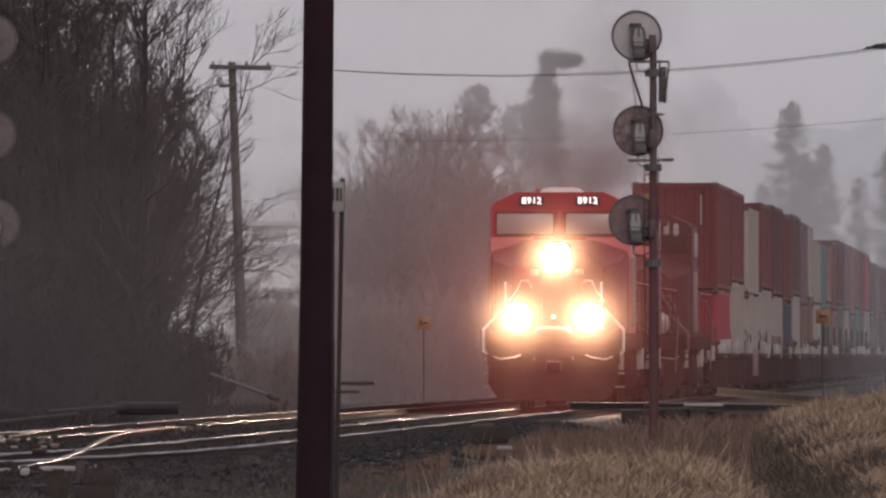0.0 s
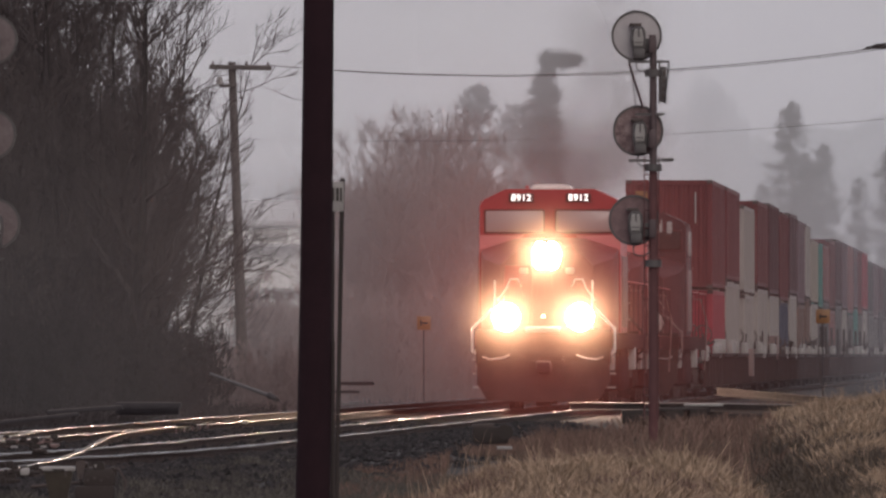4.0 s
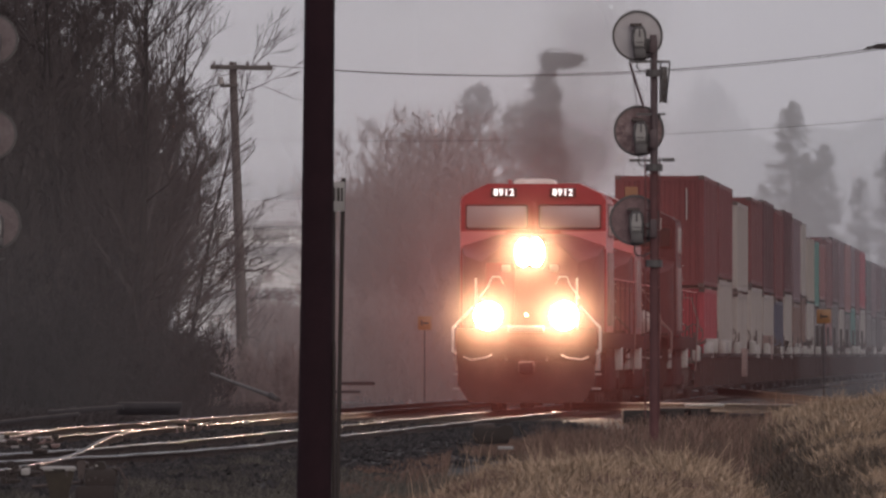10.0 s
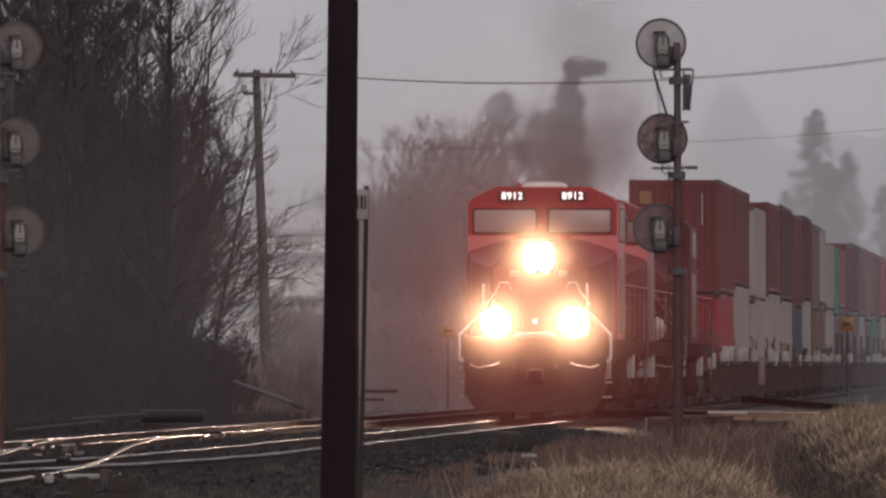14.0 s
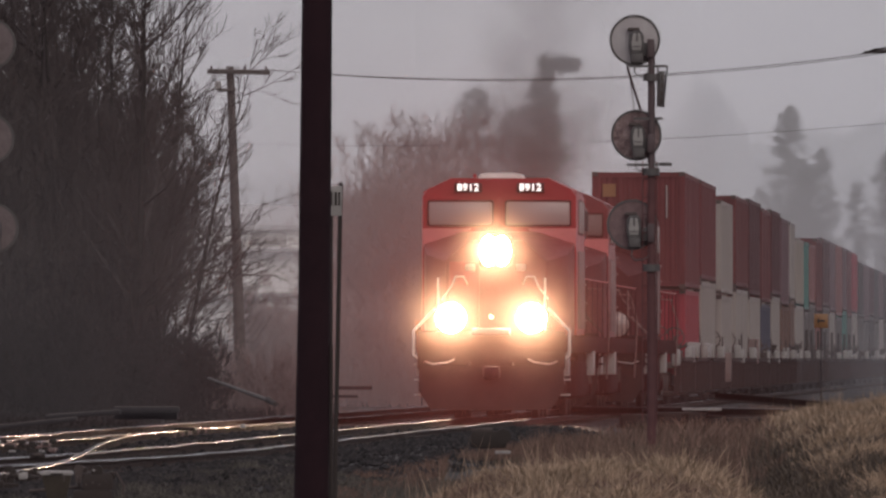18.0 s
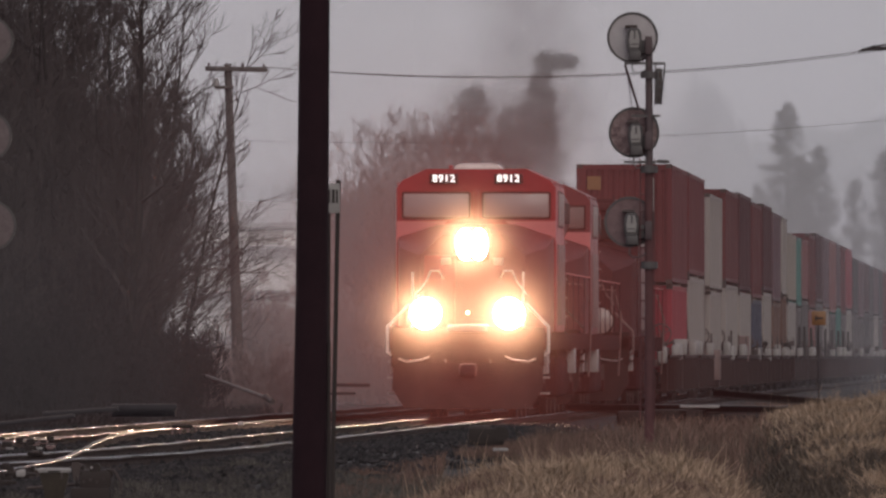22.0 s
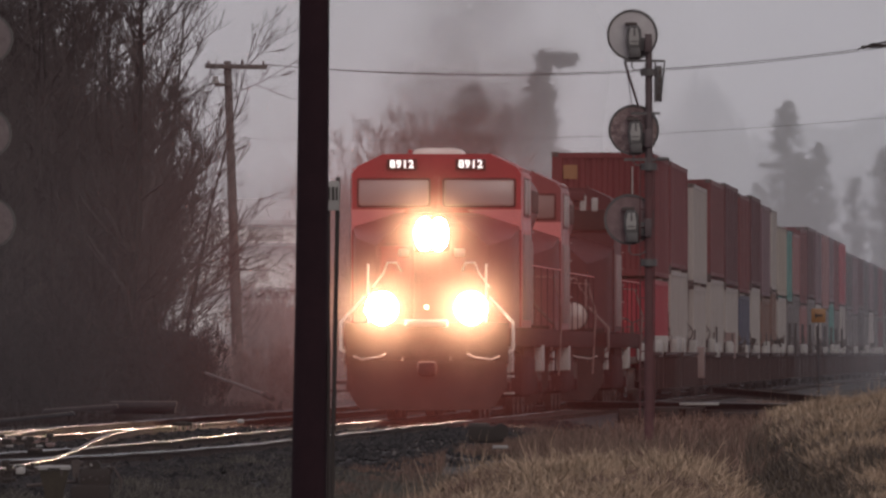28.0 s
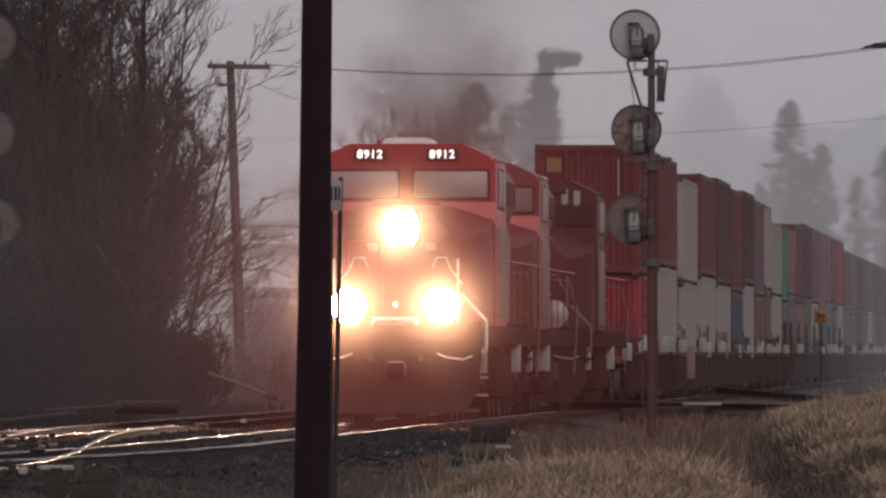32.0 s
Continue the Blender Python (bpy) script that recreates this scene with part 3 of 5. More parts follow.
        for y in (4.3, 5.4):
            part("filter_panel", box(b(), s * 1.1, y, 3.9, 0.05, 0.6, 0.45, 0.02), FADED, hood, "pale filter panel")
        part("side_stripe", box(b(), s * 0.965, 7.6, 3.25, 0.02, 2.6, 0.34), RED_PALE, hood)
        part("end_panel", box(b(), s * 0.94, 17.2, 2.5, 0.03, 1.9, 1.6, 0.01), FADED, hood)
        part("lettering_bar", box(b(), s * 0.955, 10.5, 3.35, 0.01, 4.4, 0.3), STEEL_GREY, hood)
        bm = b()
        bent(bm, [(s * 1.48, 3.7, 2.75), (s * 1.48, 18.0, 2.75)], 0.012)
        part("handrail", bm, RED_PALE, loco, "thin faded side handrail")
        for k in range(6):
            part("handrail_post", tube(b(), (s * 1.48, 3.8 + 2.8 * k, 1.58), (s * 1.48, 3.8 + 2.8 * k, 2.75), 0.01), FRAME, loco)
        part("air_tank", smooth(tube(b(), (s * 1.15, 5.2, 1.15), (s * 1.15, 10.5, 1.15), 0.2, sides=14)), FRAME, loco)
        for y in (-2.6, boxes):
            part("step_well", box(b(), s * 1.36, y, 1.04, 0.27, 0.75, 0.5, 0.02), GREY_WHITE, loco, "light grey side step")
        part("end_railing", bent(b(), [(s * 0.3, 18.1, 1.6), (s * 0.3, 18.1, 2.68), (s * 1.4, 18.1, 2.6)], 0.016), FADED, loco, "dull end railing")
        part("end_handrail", bent(b(), [(s * 1.45, 18.0, 0.7), (s * 1.52, 18.0, 2.0), (s * 1.35, 18.0, 2.6)], 0.022), FADED, loco)
    part("fuel_tank", box(b(), 0, 7.8, 0.75, 2.7, 5.6, 0.85, 0.16), FRAME, loco)
    for y in (0.9, 14.2):
        truck = part("truck", box(b(), 0, y, 0.85, 1.6, 3.6, 0.3, 0.05), BLACK, loco)
        for s in (-1, 1):
            part("side_frame", loft(b(), [[(s * x, y + yy, z) for yy, z in ((-2.3, 0.75), (-1.9, 0.42), (1.9, 0.42), (2.3, 0.75), (1.7, 0.95), (-1.7, 0.95))] for x in (0.95, 1.1)]), FRAME, truck)
            for k in (-1.85, 0, 1.85):
                part("journal_box", box(b(), s * 1.14, y + k, 0.53, 0.14, 0.36, 0.34, 0.04), FRAME, truck)
                part("spring", tube(b(), (s * 1.12, y + k * 0.75 + 0.25, 0.6), (s * 1.12, y + k * 0.75 + 0.25, 0.95), 0.09, sides=10), STEEL_GREY, truck)
        for k in (-1.85, 0, 1.85):
            w = share("wheelset", LOCO_WHEEL, truck, pose(0, y + k, 0.48))
            TURNING.append((w, 0.53, (0, y + k, 0.48)))
    return loco


for i in range(3):
    MOVING.append((locomotive(i == 0, "locomotives of the train", i == 2, (10.2, 5.1, 10.2)[i]), (0, 21.4, 45.0)[i], 0.05, (0, -0.17, 0)[i]))

# containers
PAINT = {}


def container_paint(colour):
    if colour not in PAINT:
        r, g, bl = colour
        PAINT[colour] = material("container_paint", colour, (r * 0.5 + 0.01, g * 0.5 + 0.008, bl * 0.5 + 0.006), 0.6, size=1.6, fine=12, bump=0.06, local=True, streak=0.22, gloss=0.2)
    return PAINT[colour]


SHAPES = {}


def corrugated(colour, length, height):
    """The ribbed body, posts and rails of a container; +y is its length, z from its floor."""
    key = (colour, round(length, 2), round(height, 2))
    if key in SHAPES:
        return SHAPES[key]
    paint = container_paint(colour)
    W = 1.219
    bm = b()
    for s in (-1, 1):  # side sheets
        ys, y = [], -length / 2 + 0.18
        k = 0
        while y < length / 2 - 0.2:
            ys += [(y, W - 0.01), (y + 0.07, W - 0.01), (y + 0.11, W - 0.046), (y + 0.18, W - 0.046)]
            y += 0.276
        low = [bm.verts.new((s * x, yy, 0.16)) for yy, x in ys]
        top = [bm.verts.new((s * x, yy, height - 0.08)) for yy, x in ys]
        for i in range(len(ys) - 1):
            bm.faces.new((low[i], low[i + 1], top[i + 1], top[i]))
    for s in (-1, 1):  # end sheets
        xs, x = [], -W + 0.15
        while x < W - 0.17:
            xs += [(x, length / 2 - 0.02), (x + 0.09, length / 2 - 0.02), (x + 0.12, length / 2 - 0.06), (x + 0.21, length / 2 - 0.06)]
            x += 0.276
        low = [bm.verts.new((xx, s * yy, 0.16)) for xx, yy in xs]
        top = [bm.verts.new((xx, s * yy, height - 0.08)) for xx, yy in xs]
        for i in range(len(xs) - 1):
            bm.faces.new((low[i], low[i + 1], top[i + 1], top[i]))
    body = mesh_of(bm, "body", paint)
    roof = mesh_of(box(b(), 0, 0, height - 0.03, 2 * W - 0.06, length - 0.1, 0.04), "roof", paint)
    floor = mesh_of(box(b(), 0, 0, 0.12, 2 * W - 0.1, length - 0.1, 0.1), "floor", BLACK)
    post = mesh_of(box(b(), 0, 0, height / 2, 0.15, 0.16, height - 0.2, 0.012), "corner_post", paint)
    cast = mesh_of(box(b(), 0, 0, 0, 0.17, 0.18, 0.12, 0.015), "corner_casting", STEEL_GREY)
    rail = mesh_of(box(b(), 0, 0, 0, 0.08, length - 0.2, 0.11), "side_rail", paint)
    head = mesh_of(box(b(), 0, 0, 0, 2 * W - 0.2, 0.1, 0.14), "end_header", paint)
    rod = mesh_of(tube(b(), (0, 0, 0.2), (0, 0, height - 0.15), 0.022, sides=6), "locking_rod", GREY_WHITE)
    SHAPES[key] = (body, roof, floor, post, cast, rail, head, rod)
    return SHAPES[key]


def container(colour, words, length, height, back, z, logo=None):
    body, roof, floor, post, cast, rail, head, rod = corrugated(colour, length, height)
    c = thing("shipping_container", words, "container", "containers on the train")
    share("body", body, c)
    share("roof", roof, c)
    share("floor", floor, c)
    W = 1.219
    for sx in (-1, 1):
        for sy in (-1, 1):
            share("corner_post", post, c, pose(sx * (W - 0.075), sy * (length / 2 - 0.08), 0))
            for zz in (0.06, height - 0.055):
                share("corner_casting", cast, c, pose(sx * (W - 0.08), sy * (length / 2 - 0.085), zz))
        for zz in (0.12, height - 0.07):
            share("side_rail", rail, c, pose(sx * (W - 0.04), 0, zz))
    for sy in (-1, 1):
        for zz in (0.13, height - 0.08):
            share("end_header", head, c, pose(0, sy * (length / 2 - 0.05), zz))
    for x in (-0.85, -0.35, 0.35, 0.85):
        share("locking_rod", rod, c, pose(x, length / 2 + 0.01, 0))
    if logo:
        part("logo_panel", box(b(), logo[0], -length / 2 - 0.012, logo[1], logo[2], 0.03, logo[3]), logo[4], c, "faded ochre emblem panel")
        part("white_strip", box(b(), 0.74, -length / 2 - 0.012, 2.28, 0.035, 0.03, 0.86), GREY_WHITE, c, "thin white strip on the end wall")
    MOVING.append((c, back, z + 0.05, 0))
    return c


# well cars
END_RNG, FITTING_RNG = random.Random(3), random.Random(14)
# metres behind the lead cab, place across, along and up, size across, along and up, paint, look
WAGON_FITTINGS = ((110.6, 1.3, 0.0, 0.95, 0.46, 0.7, 0.84, FADED, "dull dirty end plate hanging low"),
                  (142.4, 1.3, 0.0, 1.42, 0.4, 0.6, 0.78, FADED, "dull upright end plate"),
                  (92.6, 1.0, -0.2, 2.0, 0.34, 0.5, 0.5, FRAME, "dark brake gear box"),
                  (128.0, 1.35, 0.0, 1.5, 0.05, 0.3, 0.9, BLACK, "thin dark stake"),
                  (79.0, 1.32, 0.2, 1.42, 0.5, 0.7, 0.4, GREY_WHITE, "pale rounded end casting"),
                  (93.6, 1.32, 0.6, 1.4, 0.4, 0.6, 0.36, GREY_WHITE, "pale rounded end casting"))


def ladder_mesh():
    bm = b()
    for y in (-0.2, 0.2):
        tube(bm, (0, y, 0.8), (0, y, 1.75), 0.022, sides=6)
    for k in range(4):
        tube(bm, (0, -0.2, 0.9 + 0.26 * k), (0, 0.2, 0.9 + 0.26 * k), 0.016, sides=6)
    return mesh_of(smooth(bm), "end_ladder", STEEL_GREY)


def brake_mesh():
    bm = loft(b(), [[((0.25 + r) * math.cos(a), y, (0.25 + r) * math.sin(a)) for r, y in ((-0.02, 0), (0, -0.02), (0.02, 0), (0, 0.02))] for a in np.linspace(0, 2 * math.pi, 21)], caps=False)
    for k in range(4):
        a = k * math.pi / 2 + 0.4
        tube(bm, (0, 0, 0), (0.25 * math.cos(a), 0, 0.25 * math.sin(a)), 0.013, sides=6)
    tube(bm, (0, 0.1, 0), (0, 0.05, -0.75), 0.03, sides=8)
    return mesh_of(smooth(bm), "brake_wheel", STEEL_GREY)


CAR_LADDER, CAR_BRAKE = ladder_mesh(), brake_mesh()
CAR_VALVE = mesh_of(tube(box(b(), 0, 0, 0, 0.28, 0.35, 0.32, 0.04), (-0.2, 0, 0.1), (0.25, 0, 0.3), 0.035, sides=8), "valve_box", STEEL_GREY)


def well_car(pitch, back, loaded=True):
    car = thing("well_car", "rusty dark-red well wagon carrying stacked containers" if loaded else "empty rusty dark-red well wagon behind the locomotives", "well wagon", "well wagons of the train")
    h = pitch / 2
    for s in (-1, 1):
        side = part("side_sill", prism(b(), ((s * 1.3, 0.32), (s * 1.46, 0.32), (s * 1.46, 1.12), (s * 1.53, 1.14), (s * 1.53, 1.22), (s * 1.3, 1.22)), -h + 1.4, h - 1.4), WELL, car)
        for k in range(9):
            part("side_rib", box(b(), s * 1.49, -h + 2.0 + k * (pitch - 4) / 8, 0.72, 0.07, 0.12, 0.76), WELL, side)
        for e in (-1, 1):
            if END_RNG.random() < 0.5:
                continue
            part("end_bulkhead", box(b(), s * 1.37, e * (h - 1.0), END_RNG.uniform(1.2, 1.42), 0.2, END_RNG.uniform(0.7, 1.3), 0.42, 0.05), GREY_WHITE, car, "light grey end plate")
    part("well_floor", box(b(), 0, 0, 0.3, 2.6, pitch - 3, 0.08), BLACK, car)
    for e in (-1, 1):
        part("end_platform", box(b(), 0, e * (h - 0.7), 1.02, 2.5, 1.3, 0.16, 0.03), STEEL_GREY, car)
    truck = part("truck", box(b(), 0, -h + 0.1, 0.62, 1.9, 0.5, 0.32, 0.04), BLACK, car)
    for s in (-1, 1):
        part("side_frame", loft(b(), [[(s * x, -h + 0.1 + yy, z) for yy, z in ((-1.15, 0.5), (-0.5, 0.28), (0.5, 0.28), (1.15, 0.5), (0.5, 0.75), (-0.5, 0.75))] for x in (0.92, 1.04)]), STEEL_GREY, truck)
    for k in (-0.88, 0.88):
        TURNING.append((share("wheelset", CAR_WHEEL, truck, pose(0, -h + 0.1 + k, 0.42)), 0.42, (0, -h + 0.1 + k, 0.42)))
    for e in (-1, 1):
        for s in (-1, 1):
            if END_RNG.random() < 0.5:
                share("end_ladder", CAR_LADDER, car, pose(s * 1.42, e * (h - 0.85) + END_RNG.uniform(-0.3, 0.3), END_RNG.uniform(-0.1, 0.1)))
            if END_RNG.random() < 0.4:
                share("valve_box", CAR_VALVE, car, pose(s * END_RNG.uniform(0.95, 1.35), e * (h - 0.6), 1.25, 0, 0, END_RNG.uniform(-20, 20)))
    for at_back, x, y, z, w, depth, tall, mat, words in WAGON_FITTINGS:
        if abs(back - at_back) < h:
            part("end_fitting", box(b(), x, at_back - back + y, z, w, depth, tall, 0.03), mat, car, words)
    for k in range(FITTING_RNG.randint(2, 5) if loaded else 0):
        part("small_fitting", box(b(), FITTING_RNG.uniform(0.9, 1.4), -h + FITTING_RNG.uniform(0.2, 1.4), FITTING_RNG.uniform(1.3, 1.65), FITTING_RNG.uniform(0.1, 0.28), 0.2, FITTING_RNG.uniform(0.1, 0.3), 0.02,
                                  Matrix.Rotation(FITTING_RNG.uniform(-0.4, 0.4), 4, "Y")), BLACK if k % 3 else STEEL_GREY, car)
    # bars added to stand for the dark gaps between the far wagons
    if 215 < back < 335:
        part("gap_bar", box(box(b(), 1.3, -h + 0.5, 1.6, 0.1, 0.2, 1.4, 0.02), 1.3, -h + 1.3, 1.4, 0.07, 0.16, 1.0, 0.02), BLACK, car, "dark bar standing for a gap between wagons")
    share("brake_wheel", CAR_BRAKE, car, pose(0.95, -h + 0.35, 1.75))
    MOVING.append((car, back, 0.0, 0))
    return car


WELL = material("well_wagon_paint", (0.045, 0.025, 0.025), (0.03, 0.02, 0.02), 0.7, size=1.5, local=True, gloss=0.12)
RD, RB, MR, WH, BG = (0.125, 0.022, 0.027), (0.12, 0.03, 0.033), (0.075, 0.025, 0.031), (0.32, 0.285, 0.27), (0.31, 0.265, 0.23)
TL, RS, PU, BL, BR, GR = (0.06, 0.2, 0.18), (0.24, 0.1, 0.1), (0.14, 0.085, 0.1), (0.045, 0.055, 0.09), (0.14, 0.08, 0.065), (0.12, 0.107, 0.11)
BRT, SL = (0.3, 0.032, 0.05), (0.065, 0.055, 0.06)
TONE = {RD: "red", RB: "brownish red", MR: "dark maroon", WH: "dirty white", BG: "beige", TL: "teal green", RS: "faded rose red",
        PU: "purplish brown", BL: "dark blue", BR: "brown", GR: "grey", BRT: "bright red", SL: "slate grey"}
# start and end behind the lead cab, lower and upper colour, upper height
LOADS = [(66, 77.4, None, None, 0), (78, 91.2, BRT, RD, 2.9), (92, 106.3, WH, RD, 2.9), (110.8, 123.6, WH, WH, 2.59), (126.6, 140.6, WH, RB, 2.93), (142.0, 155.6, WH, MR, 3.03),
         (157, 169.0, BL, RB, 2.92), (170.6, 182.6, WH, MR, 3.04), (184, 195.4, BR, PU, 2.92), (197, 205, BR, WH, 2.9), (206, 219.4, WH, BG, 2.44),
         (220.4, 228, GR, TL, 2.44), (229, 240, GR, RS, 2.44), (241, 253, RS, RB, 2.75), (254, 267, GR, MR, 2.9), (268, 281, WH, PU, 2.9), (282, 295, GR, RS, 2.9),
         (296, 306, TL, PU, 2.9), (307, 318, GR, RD, 2.9), (319, 333, WH, BRT, 2.9), (336, 350, GR, SL, 2.59), (351, 365, GR, PU, 2.59), (366, 380, SL, MR, 2.59),
         (381, 395, GR, SL, 2.59), (396, 410, WH, PU, 2.59), (411, 425, GR, SL, 2.59), (426, 440, RB, RB, 2.59), (441, 455, GR, SL, 2.59), (456, 470, SL, MR, 2.59),
         (471, 485, GR, RB, 2.59)]
for n, (y0, y1, low, up, height) in enumerate(LOADS):
    mid, length = (y0 + y1) / 2, y1 - y0 - 0.6
    well_car(y1 - y0 + 0.8, mid, bool(low))
    low_height = (2.75, 2.59, 2.9, 2.62, 2.9)[n % 5]
    short = (0.0, 0.9, 0.0, 1.6, 0.4, 0.0)[n % 6]
    if low:
        container(low, TONE[low] + " ribbed shipping container sitting low in a well wagon", length - short, low_height, mid - 0.2 * short, 0.36)
    if up:
        base = 0.38 + low_height
        container(up, TONE[up] + " ribbed shipping container stacked on another container", length, 3.13 + height - base, mid, base, (-0.77, 2.58, 0.34, 0.34, YELLOW) if n == 1 else None)


def motions():
    for ob, back, z, aside in MOVING:
        walk(ob, [(t, pose(line(y + back * math.cos(radians(TURN))) + aside, y + back * math.cos(radians(TURN)), z, 0, 0, TURN)) for t, y in ADVANCE])
    for k, (puff, dx, dy, dz) in enumerate(PUFFS):
        walk(puff, [(t, pose(dx + (0.6 - 0.028 * t) * min(1.0, dz / 2) + 0.12 * dz * math.sin(0.7 * t + k), dy + 0.05 * t, dz + 0.12 * math.sin(1.1 * t + 2 * k), 0, 12 * math.sin(0.5 * t + k), 0)) for t in range(0, 33)])
    ts = [0.2 * i for i in range(0, 161)]
    gone = np.interp(ts, [t for t, _ in ADVANCE], [ADVANCE[0][1] - y for _, y in ADVANCE])
    for k, (w, r, (x, y, z)) in enumerate(TURNING):
        walk(w, [(t, pose(x, y, z) @ Matrix.Rotation(g / r, 4, "X")) for t, g in zip(ts, gone)])


# ---- signals ----
def signal_mast(m, label, discs, way=1):
    sig = thing("railway_signal", label, "railway signal", "signal masts beside the track", m=m)
    part("foundation", box(b(), 0, 0, -0.36, 0.4, 0.4, 0.5, 0.04), TIE, sig)
    mast = part("mast", tube(b(), (0, 0, 3.9), (0, 0, 5.75), 0.056, 0.05, 14), MAST, sig, "grey steel mast")
    part("lower_mast", tube(b(), (0, 0, 0.1), (0, 0, 3.9), 0.068, 0.056, 14), MAST_VEILED, sig, "lower mast, reddened to imitate veiling glare")
    for z in (5.28, 3.95, 2.6):
        part("clamp", tube(b(), (0, 0, z - 0.05), (0, 0, z + 0.05), 0.12, sides=12), SIGNAL_DARK, mast)
    for (z, dx), paint in zip(((5.81, -0.23 * way), (4.47, -0.21 * way), (3.21, -0.27 * way)), discs):
        disc = part("target_disc", smooth(tube(b(), (dx, 0.15, z), (dx, 0.18, z), 0.345, sides=40)), paint, sig, "round stained backing disc" if paint is SIGNAL_DIRTY else "round galvanised backing disc")
        ring = loft(b(), [[(dx + r * math.cos(a), y, z + r * math.sin(a)) for r, y in ((0.328, 0.135), (0.36, 0.135), (0.36, 0.2), (0.328, 0.2))]
                          for a in np.linspace(0, 2 * math.pi, 41)], caps=False)
        part("rim", ring, SIGNAL_DARK, disc, "black rim")
        shape = ((-0.08, -0.2), (0.08, -0.2), (0.105, -0.08), (0.1, 0.08), (0.06, 0.15), (-0.06, 0.15), (-0.1, 0.08), (-0.105, -0.08))
        part("lamp_case", loft(b(), [[(dx + 0.02 + x * k, y, z - 0.02 + zz * k) for x, zz in shape] for k, y in ((1, 0.16), (1, -0.06), (0.86, -0.1))]), SIGNAL_DARK, disc, "dark searchlight lamp case")
        face = part("case_door", loft(b(), [[(dx + 0.02 + x * k, y, z - 0.01 + zz * k) for x, zz in ((-0.06, -0.15), (0.06, -0.15), (0.075, -0.03), (0.05, 0.1), (-0.05, 0.1), (-0.075, -0.03))]
                                             for k, y in ((1, -0.1), (0.9, -0.125))]), GREY_WHITE, disc, "pale weathered case door")
        part("latch", box(b(), dx + 0.025, -0.13, z + 0.04, 0.022, 0.02, 0.13, 0.006), SIGNAL_DARK, face)
        part("hinge_bar", box(b(), dx + 0.02, -0.13, z - 0.1, 0.1, 0.02, 0.014), SIGNAL_DARK, face)
        part("case_cap", box(b(), dx - 0.02, 0.03, z + 0.15, 0.17, 0.16, 0.045, 0.012), STEEL_GREY, disc)
        part("case_base", box(b(), dx + 0.03, 0.0, z - 0.26, 0.17, 0.2, 0.14, 0.02), SIGNAL_DARK, disc)
        part("bracket", box(b(), dx / 2 + 0.03, 0.06, z - 0.14, abs(dx) + 0.04, 0.1, 0.2, 0.02), SIGNAL_DARK, disc)
        part("bolt_plate", box(b(), -0.01, -0.085, z - 0.12, 0.1, 0.03, 0.26, 0.012), MAST, disc)
        part("cable_loop", bent(b(), [(dx + 0.0, -0.05, z - 0.3), (dx - 0.01, -0.05, z - 0.45), (dx + 0.03, -0.05, z - 0.5), (dx + 0.14, -0.05, z - 0.5), (-0.03, -0.03, z - 0.44)], 0.012), SIGNAL_DARK, disc)
    # ladder platform and stays
    for z, x0, x1 in ((5.44, -0.35, 0.22), (4.7, -0.25, 0.16), (4.05, -0.35, 0.1)):
        part("step_bar", box(b(), (x0 + x1) / 2, -0.02, z, x1 - x0, 0.05, 0.035), SIGNAL_DARK, mast)
    part("stay", bent(b(), [(-0.34, 0, 5.42), (-0.14, 0, 4.78)], 0.02), MAST, mast)
    part("stay", bent(b(), [(-0.32, 0.05, 5.42), (-0.24, 0.05, 4.8)], 0.008), MAST, mast)
    lattice = part("lattice_frame", bent(b(), [(0.09, -0.03, 5.44), (0.085, -0.03, 4.86), (0.165, -0.03, 4.86), (0.225, -0.03, 5.44)], 0.013), SIGNAL_DARK, mast, "dark lattice bracket")
    plate = part("number_plate", box(b(), 0.143, 0.0, 5.12, 0.09, 0.02, 0.5, 0.006), SIGNAL_DARK, lattice, "dark number plate")
    for k in range(4):
        part("pale_bar", box(b(), 0.14 + 0.006 * k, -0.014, 4.95 + 0.11 * k, 0.035, 0.008, 0.07, 0.004), STEEL_GREY, plate)
    for x in (-0.125, 0.075):
        part("ladder_rail", tube(b(), (x, -0.02, 0.4), (x, -0.02, 4.1), 0.011, sides=6), MAST_VEILED, mast)
    for k in range(14):
        part("rung", tube(b(), (-0.125, -0.02, 0.6 + 0.25 * k), (0.075, -0.02, 0.6 + 0.25 * k), 0.009, sides=6), MAST_VEILED, mast)
    part("foot_rest", box(b(), 0.2, 0, 4.06, 0.18, 0.12, 0.05, 0.015), SIGNAL_DARK, mast)
    return sig


KS = 125.7
signal_mast(pose((1156 - 784) / KS, 175, -0.15), "grey steel signal mast with three round target discs", (SIGNAL_PALE, SIGNAL_DIRTY, SIGNAL_DULL))
signal_mast(pose((-44 - 784) / KS, 175, -0.2), "grey steel signal mast with three dull target discs before the thicket", (SIGNAL_GREY, SIGNAL_GREY, SIGNAL_GREY), -1)

# ---- poles, wires and signs ----
pole = thing("foreground_pole", "dark tarred wooden pole standing beside the line", "pole", m=pose((555 - 784) / 275, 80, 0))
rings = []
for z, r, dx in ((-0.9, 0.116, -0.02), (0.2, 0.113, -0.005), (1.5, 0.105, 0.015), (3.6, 0.097, 0.035), (6.5, 0.09, 0.05)):
    rings.append([(dx + r * math.cos(a), r * math.sin(a), z) for a in np.arange(0, 6.28, 0.3142)])
part("shaft", loft(b(), rings), POLE_WOOD, pole)
part("conduit", tube(b(), (0.125, -0.02, -0.6), (0.125, -0.02, 1.25), 0.012), BLACK, pole)

post = thing("mile_board", "white board with black marks on a thin steel post", "track sign", m=pose((603 - 784) / 262, 84, 0))
